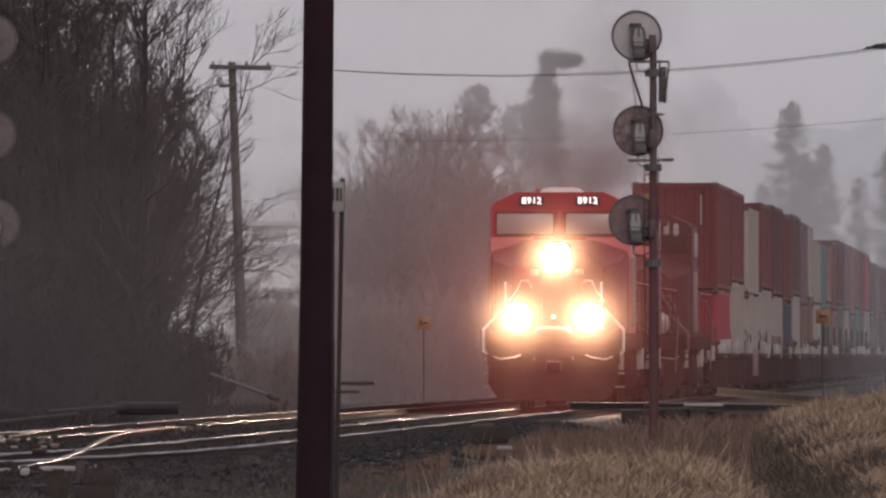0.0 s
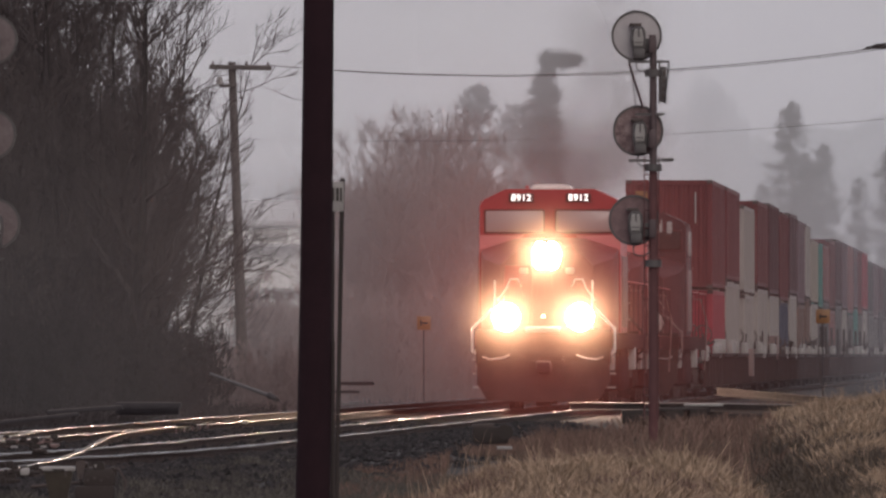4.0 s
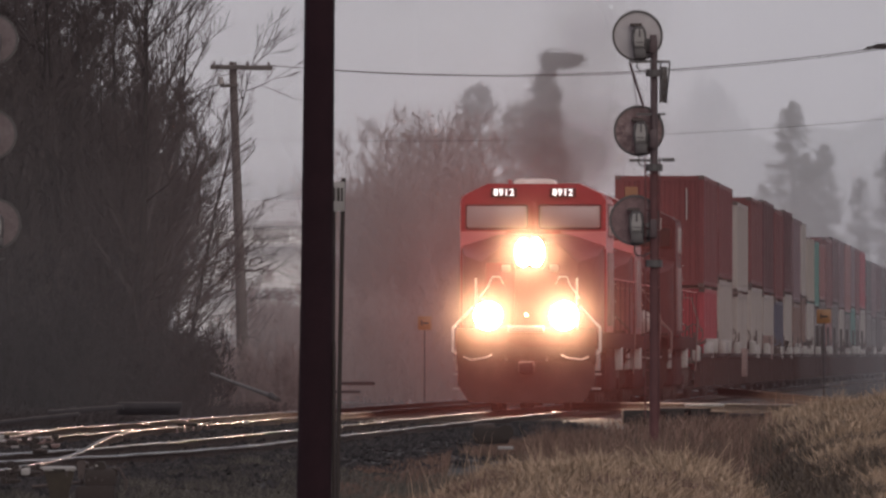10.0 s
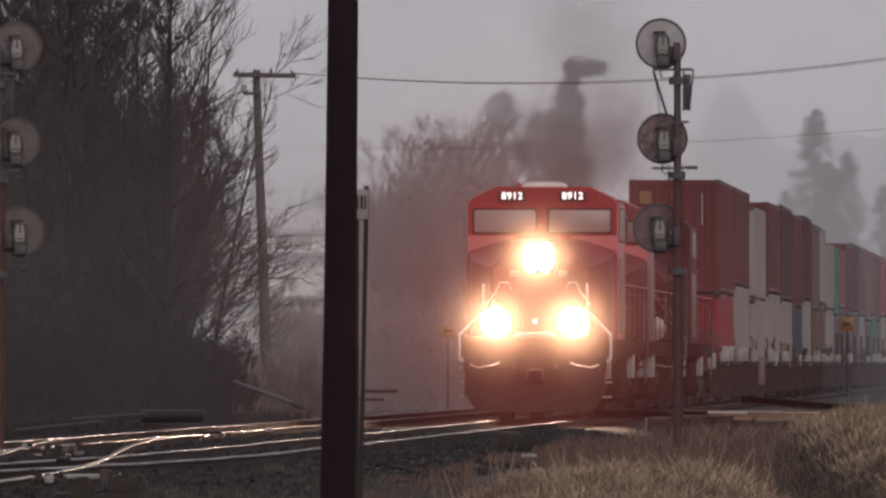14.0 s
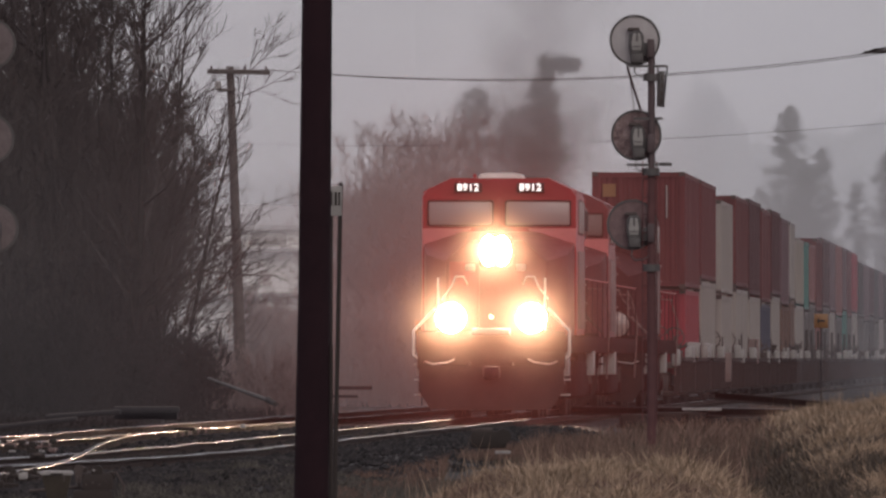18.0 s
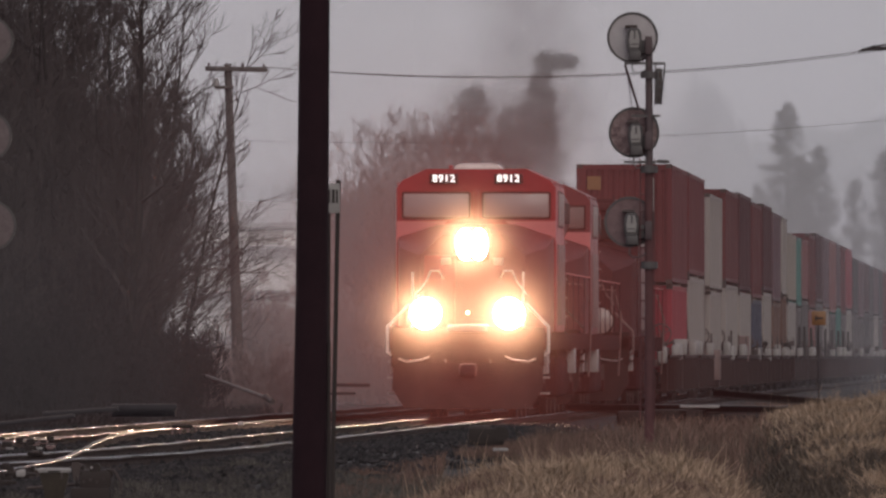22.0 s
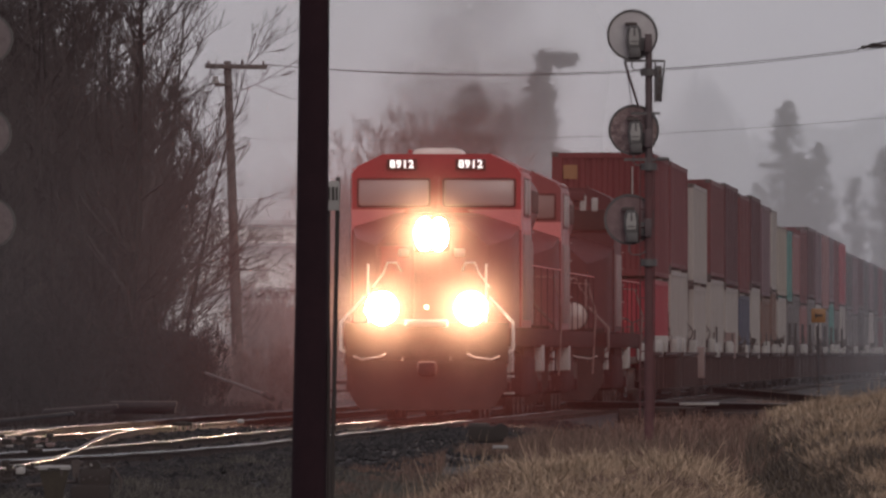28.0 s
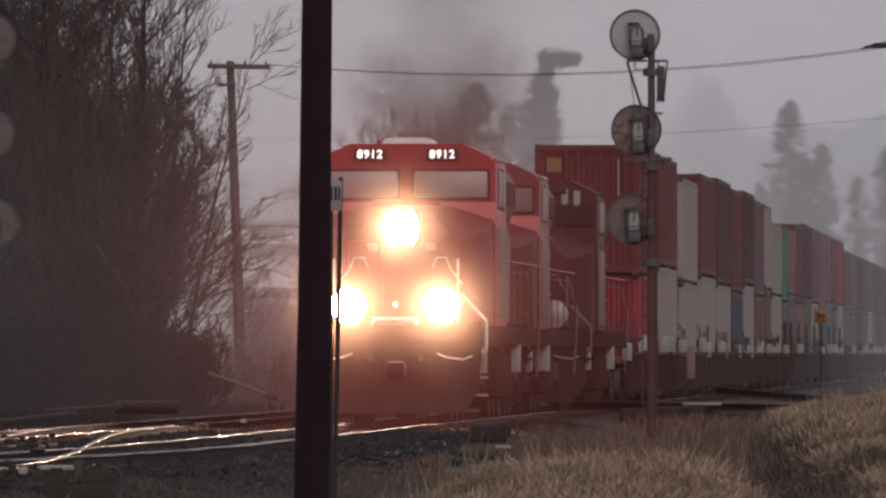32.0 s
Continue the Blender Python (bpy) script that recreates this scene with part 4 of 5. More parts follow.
part("post", tube(b(), (-0.045, 0.02, -0.6), (0.012, 0, 2.35), 0.016, sides=8), BLACK, post)
part("post", tube(b(), (-0.06, 0.03, -0.6), (-0.05, 0.02, 2.3), 0.01, sides=8), BLACK, post)
plate = part("plate", box(b(), -0.03, -0.02, 2.226, 0.1, 0.01, 0.2, 0.003), GREY_WHITE, post, "white plate")
for dx, w in ((-0.05, 0.012), (-0.022, 0.016), (0.002, 0.012)):
    part("black_mark", box(b(), dx, -0.028, 2.24, w, 0.006, 0.09), BLACK, plate)


def utility_pole(m, height, label):
    up = thing("utility_pole", label, "utility pole", m=m)
    part("shaft", tube(b(), (0, 0, -0.6), (0, 0, height), 0.17, 0.1, 14), POLE_GREY, up)
    arm = part("crossarm", box(b(), 0.22, -0.15, height - 0.15, 1.65, 0.1, 0.13, 0.01, Matrix.Rotation(radians(3), 4, "Y")), POLE_GREY, up)
    part("crossarm", box(b(), -0.12, -0.15, height - 0.62, 0.5, 0.1, 0.09, 0.01), POLE_GREY, up)
    part("insulator", smooth(tube(b(), (-0.34, -0.18, height - 0.58), (-0.34, -0.18, height - 0.38), 0.1, 0.07, 12)), GREY_WHITE, up, "pale insulator")
    for dx in (-0.5, 0.4, 0.95):
        part("insulator", tube(b(), (dx, -0.15, height - 0.1 - 0.05 * dx), (dx, -0.15, height + 0.02 - 0.05 * dx), 0.035, 0.025), STEEL_GREY, arm)
    return up


utility_pole(pose((431 - 784) / 66.7, 330, 0, 0, -2.0, 0), 8.95, "leaning weathered wooden utility pole with a crossarm beside the brush")
utility_pole(pose(14.6, 322, 0, 0, 1, 0), 9.3, "weathered wooden utility pole carrying the span of wires")


def wire(name, p, q, sag, r, label):
    bm = b()
    pts = [Vector(p).lerp(Vector(q), u) - Vector((0, 0, sag * 4 * u * (1 - u))) for u in np.linspace(0, 1, 25)]
    bent(bm, pts, r, 5)
    ob = new(name, mesh_of(bm, name, BLACK))
    return tagged(ob, label, "cable")


def at(px, py, y):
    return ((px - 784) * y / 22000, y, 1.15 + (630 - py) * y / 22000)


wire("overhead_cable", at(476, 116, 329.85), at(1781, 48, 321.85), 0.66, 0.010, "dark overhead cable sagging between the utility poles")
wire("overhead_cable", at(478, 116, 329.85), at(1781, 51, 321.85), 0.68, 0.008, "thin overhead wire sagging between the utility poles")
wire("overhead_cable", at(416, 246, 329.8), at(1781, 190, 321.8), 0.35, 0.0055, "thin lower wire sagging between the utility poles")
splice = thing("cable_splice", "dark frayed splice on the overhead cable", "cable")
for k, (p0, q0, p1, q1) in enumerate(((1526, 89, 1585, 74), (1532, 84, 1585, 80), (1536, 88, 1556, 78), (1544, 86, 1585, 84))):
    part("strand", bent(b(), [at(p0, q0, 323.4), at((p0 + p1) / 2, (q0 + q1) / 2 - 1.5 + 1.5 * (k % 2), 323.3), at(p1, q1, 323.1)], 0.024, 5), BLACK, splice)


def diamond_sign(m, size, height, label):
    sg = thing("warning_sign", label, "sign", m=m)
    part("post", tube(b(), (0, 0.05, -0.4), (0, 0.05, height), 0.02), BEAM, sg)
    board = part("board", box(b(), 0, 0, height, size, 0.03, size, 0.01), YELLOW, sg, "yellow board")
    part("black_mark", box(b(), 0, -0.02, height, size * 0.55, 0.01, size * 0.16), BLACK, board)
    part("black_mark", box(b(), -size * 0.2, -0.021, height, size * 0.1, 0.01, size * 0.42), BLACK, board)
    return sg


diamond_sign(pose((1456 - 784) / 73.3, 300, 0), 0.34, 2.1, "square yellow warning sign on a pale post beside the train")
diamond_sign(pose((750 - 784) / 61, 360, 0), 0.4, 2.1, "small yellow track sign in front of the bare thicket")
# ---- trackside clutter ----
stack = thing("timber_pile", "pile of old dark timbers with rails beside the track", "timber pile")
rail_along([at(1010, 712, 262), at(1210, 713, 252), at(1412, 716, 240)], stack, "spare_rail", STEEL_GREY, "rusty spare rail")
rail_along([at(1270, 686, 262), at(1480, 704, 250)], stack, "spare_rail", STEEL_GREY, "rusty spare rail")
for px, py, w, h in ((1140, 735, 0.9, 0.3), (1185, 737, 0.85, 0.42), (1243, 738, 0.85, 0.44), (1320, 735, 0.7, 0.16), (1400, 724, 0.5, 0.22)):
    x, y, z = at(px, py, 250)
    part("timber", box(b(), x, y, z - 0.04, w, 1.9, h, 0.03), BLACK, stack)
x, y, z = at(1245, 717, 247)
part("pale_plank", box(b(), x, y, z, 0.78, 0.3, 0.05, 0.01), GREY_WHITE, stack, "pale weathered plank")

beams = thing("beam_pile", "low pile of grey weathered beams lying beside the second track", "timber pile")
for px, py, yy, w, h, tl in ((262, 718, 215, 1.15, 0.1, 0), (262, 728, 215.6, 1.1, 0.13, 0), (150, 726, 214, 1.3, 0.07, 4), (60, 742, 206, 1.5, 0.06, 6), (600, 694, 300, 1.0, 0.06, 0), (630, 679, 305, 0.9, 0.08, 0)):
    x, y, z = at(px, py, yy)
    part("beam", box(b(), x, y, z, w, 0.4, h, 0.015, Matrix.Rotation(radians(-tl), 4, "Y")), BEAM, beams)
    part("pale_edge", box(b(), x, y - 0.02, z + h / 2, w * 0.96, 0.34, 0.02, 0.005, Matrix.Rotation(radians(-tl), 4, "Y")), POLE_GREY, beams)
log = thing("fallen_log", "fallen grey log leaning in the weeds", "log")
part("trunk", smooth(tube(b(), at(372, 662, 235), at(486, 704, 228), 0.028, 0.04, 12)), POLE_GREY, log)
part("root_end", smooth(tube(b(), at(478, 700, 228), at(490, 708, 227), 0.06, 0.045, 10)), BARK, log)

cabinet = thing("junction_box", "small weathered trackside box with a pale lid", "electrical box", m=pose((104 - 784) / 220, 100, 0))
part("body", loft(b(), [[(x * w, y * w, z) for x, y in ((-1, -1), (1, -1), (1, 1), (-1, 1))] for w, z in ((0.06, -0.34), (0.065, -0.12), (0.08, 0.06), (0.115, 0.2), (0.115, 0.225))]), OLIVE, cabinet, "olive drab tapered body")
part("lid", loft(b(), [[(x * w, y * w, z) for x, y in ((-1, -1), (1, -1), (1, 1), (-1, 1))] for w, z in ((0.128, 0.226), (0.13, 0.232), (0.13, 0.25), (0.118, 0.262))]), GREY_WHITE, cabinet, "pale lid")
part("hinge", tube(b(), (-0.05, -0.13, 0.235), (0.05, -0.13, 0.235), 0.007, sides=6), BLACK, cabinet)
part("hasp", box(b(), 0.06, -0.118, 0.2, 0.02, 0.012, 0.05, 0.003), STEEL_GREY, cabinet)
for px, py, yy, sx, sz in ((40, 838, 118, 0.22, 0.06), (165, 834, 119, 0.2, 0.05), (195, 838, 118, 0.09, 0.09), (20, 842, 117, 0.1, 0.1), (150, 826, 121, 0.08, 0.07), (70, 800, 132, 0.16, 0.05), (330, 752, 180, 0.3, 0.05)):
    x, y, z = at(px, py, yy)
    rod = thing("switch_rod_cover", "dark steel cover over the switch rods", "switch gear", "switch gear beside the rails")
    part("plate", box(b(), x, y, z, sx, 0.3, sz, 0.012), BLACK, rod)
    part("strap", box(b(), x, y - 0.03, z + sz / 2 - 0.005, sx * 0.5, 0.32, 0.03, 0.008), STEEL_GREY, rod)
for k in range(9):
    x, y, z = at(312 + 7 * k, 763 - 1.1 * k, 198 + 0.6 * k)
    br = thing("rail_brace", "small steel brace beside the crossover rail", "rail brace", "braces along the crossover rail")
    part("brace", box(b(), x, y, z, 0.025, 0.2, 0.075, 0.008), STEEL_GREY if k % 2 else FADED, br)
stand = thing("switch_stand", "black switch stand with a dull grey target blade beside the rails", "switch stand", m=pose((172 - 784) * 112 / 22000, 112, 0))
case = part("case", loft(b(), [[(0.04 + x * w, y * w, z) for x, y in ((-1, -0.9), (0.8, -1), (1, 0.8), (-0.9, 1))] for w, z in ((0.15, -0.02), (0.155, 0.05), (0.14, 0.11), (0.1, 0.14))]), BLACK, stand)
part("motor_cover", smooth(tube(b(), (0.02, -0.12, 0.15), (0.02, 0.12, 0.15), 0.055, sides=14)), BLACK, stand)
part("gear_cap", smooth(tube(b(), (0.14, -0.1, 0.1), (0.14, 0.06, 0.12), 0.045, 0.035, sides=12)), BLACK, stand)
# pale bolt added to paint a highlight on the dark case
part("highlight_bolt", tube(b(), (-0.01, -0.135, 0.16), (-0.01, -0.12, 0.16), 0.012, sides=8), GREY_WHITE, case, "pale bolt head painted as a highlight")
for k in range(5):
    part("bolt", tube(b(), (-0.08 + 0.06 * k, -0.15, 0.03 + 0.02 * (k % 2)), (-0.08 + 0.06 * k, -0.135, 0.03 + 0.02 * (k % 2)), 0.012, sides=8), STEEL_GREY, case)
part("lever", bent(b(), [(0.1, -0.08, 0.12), (0.19, -0.1, 0.14), (0.22, -0.1, 0.09), (0.26, -0.1, 0.02), (0.25, -0.1, -0.06)], 0.014), STEEL_GREY, stand, "bent grey throw lever")
blade = part("target_blade", loft(b(), [[(-0.15 + x * w, y, z) for x, y in ((-1, -0.06), (1, -0.06), (1, -0.045), (-1, -0.045))] for w, z in ((0.02, 0.04), (0.028, 0.07), (0.034, 0.13), (0.04, 0.18), (0.03, 0.21))]), STEEL_GREY, stand, "dull grey blade")
part("blade_pin", tube(b(), (-0.14, -0.05, -0.05), (-0.15, -0.05, 0.08), 0.012, sides=8), BLACK, blade)
part("foot", box(b(), -0.02, 0.0, -0.12, 0.36, 0.36, 0.2, 0.03), BLACK, stand, "black timber foot")
part("throw_rod", tube(b(), (-0.6, 0.1, -0.03), (0.1, 0.05, 0.03), 0.016), STEEL_GREY, stand)
bits = random.Random(8)
for k in range(26):
    x, y, z = at(bits.uniform(0, 75) if k % 2 else bits.uniform(0, 110), bits.uniform(822, 852) if k % 2 else bits.uniform(772, 792), bits.uniform(108, 116) if k % 2 else bits.uniform(158, 170))
    cl = thing("switch_clip", "small dark clip among the switch rods", "switch gear", "switch gear beside the rails")
    part("clip", box(b(), x, y, z, bits.uniform(0.03, 0.12), 0.08, bits.uniform(0.02, 0.07), 0.008), GREY_WHITE if k % 5 == 0 else BLACK, cl)
for k in range(14):
    x, y, z = at(bits.uniform(0, 100), bits.uniform(776, 792), bits.uniform(160, 170))
    bt = thing("switch_plate", "small greasy switch plate among the ties", "switch gear", "switch gear beside the rails")
    part("plate", box(b(), x, y, z, bits.uniform(0.05, 0.16), 0.15, bits.uniform(0.03, 0.08), 0.01), FADED if k % 3 == 0 else BLACK, bt)
machine = thing("switch_machine", "dark switch machine half hidden by dead weeds", "switch machine")
x, y, z = at(868, 765, 172)
part("case", box(b(), x, y, z - 0.04, 0.5, 0.4, 0.24, 0.04), BLACK, machine)
part("motor_cover", smooth(tube(b(), (x + 0.2, y - 0.22, z), (x + 0.2, y + 0.22, z), 0.11, sides=14)), BLACK, machine)
part("lid", box(b(), x - 0.1, y, z + 0.09, 0.3, 0.36, 0.05, 0.015), STEEL_GREY, machine)
x2, y2, z2 = at(893, 793, 160)
part("pale_bolt_plate", box(b(), x2, y2, z2, 0.2, 0.1, 0.04, 0.01), GREY_WHITE, machine)
for px, py, yy in ((434, 747, 200),):
    x, y, z = at(px, py, yy)
    st = thing("rail_anchor_block", "small pale block lying between the rails", "block", "blocks between the rails")
    part("block", box(b(), x, y, z, 0.1, 0.1, 0.07, 0.02), GREY_WHITE, st)


# ---- trees ----
class Wood:
    def __init__(self):
        self.v, self.f = [], []

    def limb(self, p, q, r0, r1, sides=3):
        d = (q - p).normalized()
        u = d.orthogonal().normalized()
        w = d.cross(u)
        n = len(self.v)
        for c, r in ((p, r0), (q, r1)):
            for k in range(sides):
                a = 2 * math.pi * k / sides
                self.v.append(c + u * (r * math.cos(a)) + w * (r * math.sin(a)))
        for k in range(sides):
            self.f.append((n + k, n + (k + 1) % sides, n + sides + (k + 1) % sides, n + sides + k))


def grow(wood, rng, p, d, length, r, level, up, kids, thin):
    """A limb that bends upwards, with finer limbs along it."""
    steps = 3
    pts, ways = [p.copy()], []
    for i in range(steps):
        d = (d + Vector((rng.gauss(0, 0.09), rng.gauss(0, 0.09), rng.gauss(0, 0.06) + up))).normalized()
        q = p + d * (length / steps)
        wood.limb(p, q, max(thin, r * (1 - i / (steps + 0.4))), max(thin * 0.7, r * (1 - (i + 1) / (steps + 0.4))), 3)
        p = q
        pts.append(p.copy())
        ways.append(d.copy())
    if level < len(kids):
        for k in range(kids[level]):
            u = rng.uniform(0.15, 1.0)
            i = min(steps - 1, int(u * steps))
            start = pts[i].lerp(pts[i + 1], u * steps - i)
            side = Vector((rng.gauss(0, 1), rng.gauss(0, 1), rng.gauss(0.1, 0.4)))
            side = (side - ways[i] * side.dot(ways[i])).normalized()
            lean = rng.uniform(0.35, 0.75)
            grow(wood, rng, start, (ways[i] * (1 - lean * 0.4) + side * lean).normalized(), length * rng.uniform(0.35, 0.6) * (1.2 - 0.5 * u), max(thin, r * 0.45), level + 1, up, kids, thin)


def bare_tree_mesh(seed, height, spread, kids, thin, mat, stems=1, up=0.16, bark=None, toward=None):
    """toward: an angle to which the limbs lean, where the light draws them."""
    rng = random.Random(seed)
    first, crown = Wood(), Wood()
    for s in range(stems):
        trunk = first if s == 0 else crown
        p = Vector((rng.uniform(-0.6, 0.6) * (stems > 1), rng.uniform(-0.6, 0.6) * (stems > 1), -0.5))
        d = Vector((rng.gauss(0, 0.04 + 0.1 * (stems > 1)), rng.gauss(0, 0.05), 1)).normalized()
        hh = height * rng.uniform(0.72, 1.0)
        r = hh * (0.0155 if stems == 1 else 0.0085)
        pts, n = [p.copy()], 9
        for i in range(n):
            q = p + d * ((hh + 0.5) / n)
            trunk.limb(p, q, max(thin, r * (1 - i / (n + 0.2))), max(thin, r * (1 - (i + 1) / (n + 0.2))), 7 if s == 0 else 4)
            p = q
            pts.append(p.copy())
            d = (d + Vector((rng.gauss(0, 0.045), rng.gauss(0, 0.045), 0.05))).normalized()
        for k in range(kids[0]):
            u = rng.uniform(0.12, 0.99)
            i = min(n - 1, int(u * n))
            start = pts[i].lerp(pts[i + 1], u * n - i)
            u = min(u, 0.88)
            a = rng.uniform(0, 2 * math.pi) if toward is None else rng.gauss(toward, 0.7)
            d2 = Vector((math.cos(a), math.sin(a), rng.uniform(0.5, 1.5) if toward is None else rng.uniform(0.1, 0.9))).normalized()
            grow(crown, rng, start, d2, spread * rng.uniform(0.5, 1.0) * (1.25 - 0.8 * u), r * 0.4 * (1.1 - u * 0.7), 1, up, kids, thin)
    return raw("trunk", first.v, first.f, bark or mat), raw("crown", crown.v, crown.f, mat)


def plant(meshes, m, name, label, category, group):
    t = thing(name, label, category, group, m=m)
    share("trunk", meshes[0], t)
    share("crown", meshes[1], t)
    return t


rng = random.Random(11)
tall = [bare_tree_mesh(100 + i, 12.0 + i, 4.0, (26, 6, 4), 0.010, BARK, 1, 0.16, BARK_DARK) for i in range(4)]
wide = [bare_tree_mesh(130 + i, 11.5 + i, 6.5, (22, 6, 4), 0.010, BARK, 1, 0.05, BARK_DARK) for i in range(2)]
arching = [bare_tree_mesh(150 + i, 9.5 + 0.8 * i, 3.7, (10, 5, 3), 0.010, BARK, 2, 0.06, BARK_DARK, 0.0) for i in range(3)]
multi = [bare_tree_mesh(140 + i, 9.0 + i, 3.4, (16, 6, 4), 0.010, BARK, 4, 0.16, BARK_DARK) for i in range(3)]
brush = [bare_tree_mesh(170 + i, 2.4 + 0.6 * i, 1.3, (8, 5, 4), 0.006, BARK_BRUSH, 8, 0.1) for i in range(3)]
warm = [bare_tree_mesh(190 + i, 8.0 + 0.9 * i, 2.8, (12, 6, 4), 0.006, BARK_WARM, 8, 0.1) for i in range(3)]
low_brush = bare_tree_mesh(176, 2.2, 1.0, (8, 5, 4), 0.006, BARK_BRUSH, 8, 0.1)
warm_tall = bare_tree_mesh(205, 11.0, 3.0, (12, 6, 4), 0.007, BARK_WARM, 7, 0.1)
warm_brush = [bare_tree_mesh(210 + i, 3.2 + 0.7 * i, 1.4, (8, 5, 4), 0.007, BARK_WARM, 8, 0.14) for i in range(2)]


def scatter(px, y):
    x = (px - 784) * y / 22000
    return pose(x, y, ground_z(x, y), 0, 0, rng.uniform(0, 360))


LEFT = "bare trees of the trackside thicket"
for k, (px, y) in enumerate(((226, 289), (140, 298), (92, 303), (28, 298), (182, 312))):
    plant(tall[k % 4], scatter(px, y), "bare_tree", "tall leafless tree with a thick dark trunk at the thicket's front", "tree", LEFT)
for k, px in enumerate((-10, 25, 60, 92, 150, 215)):
    plant(tall[(k + 1) % 4], scatter(px, 318 + (k * 7) % 22), "bare_tree", "tall leafless tree with a thick dark trunk in the thicket", "tree", LEFT)
for i in range(8):
    plant(rng.choice(tall), scatter(-80 + 42 * i + rng.uniform(-12, 12), rng.uniform(300, 345)), "bare_tree", "tall leafless dark-barked tree in a dense thicket", "tree", LEFT)
for px, y in ((40, 300), (121, 325), (100, 330)):
    plant(wide[px % 2], scatter(px, y), "bare_tree", "leafless tree with wide arching branches in a thicket", "tree", LEFT)
for k, (px, y) in enumerate(((195, 338), (235, 342), (262, 336))):
    x = (px - 784) * y / 22000
    plant(arching[k % 3], pose(x, y, ground_z(x, y), 0, 1 + k, 0), "bare_tree", "leafless tree with limbs arching out from the thicket's edge", "tree", LEFT)
for i in range(13):
    plant(rng.choice(multi), scatter(-50 + 25 * i + rng.uniform(-14, 14), rng.uniform(285, 345)), "bare_tree", "leafless many-stemmed tree in a dense thicket", "tree", LEFT)
for i in range(50):
    plant(rng.choice(brush) if i < 34 else low_brush, scatter(-60 + 8.6 * i + rng.uniform(-12, 12), rng.uniform(266, 328)), "bare_bush", "leafless tangled bush at the thicket's foot", "bush", "bushes along the line")
for i in range(30):
    px = 605 + 10.5 * i + rng.uniform(-14, 14)
    plant(rng.choice(warm) if 650 < px < 870 else warm[0], scatter(px, rng.uniform(425, 470)), "bare_tree", "leafless reddish-brown tree in the far thicket", "tree", "bare trees behind the line")
for px in (700, 722, 742, 762, 782, 800, 818):
    plant(warm_tall, scatter(px, 448 + (px % 5) * 5), "bare_tree", "tall leafless reddish-brown tree in the far thicket", "tree", "bare trees behind the line")
for i in range(40):
    plant(rng.choice(warm_brush), scatter(440 + 12.0 * i + rng.uniform(-12, 12), rng.uniform(395, 425)), "bare_bush", "leafless reddish bush in front of the far thicket", "bush", "bushes along the line")

for k, (px, y, tilt, turn) in enumerate(((45, 352, 0, 40), (118, 357, 1, 170), (172, 349, 0, 250), (238, 354, 2, 300), (75, 348, 0, 95), (262, 358, 3, 60), (8, 356, 0, 215), (205, 360, 1, 130))):
    x = (px - 784) * y / 22000
    plant(tall[(k + 2) % 4], pose(x, y, ground_z(x, y), 0, tilt, turn), "bare_tree", "tall leafless tree with fine twigs at the back of the thicket", "tree", LEFT)
pole_rng = random.Random(21)
short_brush = [bare_tree_mesh(215 + i, 1.5 + 0.3 * i, 0.9, (7, 5, 3), 0.006, BARK_WARM, 7, 0.1) for i in range(2)]
for i in range(12):
    px, y = 385 + 15 * i + pole_rng.uniform(-8, 8), pole_rng.uniform(316, 327)
    x = (px - 784) * y / 22000
    plant(short_brush[i % 2], pose(x, y, ground_z(x, y), 0, 0, pole_rng.uniform(0, 360)), "bare_bush", "low leafless brown bush round the foot of the utility pole", "bush", "bushes along the line")


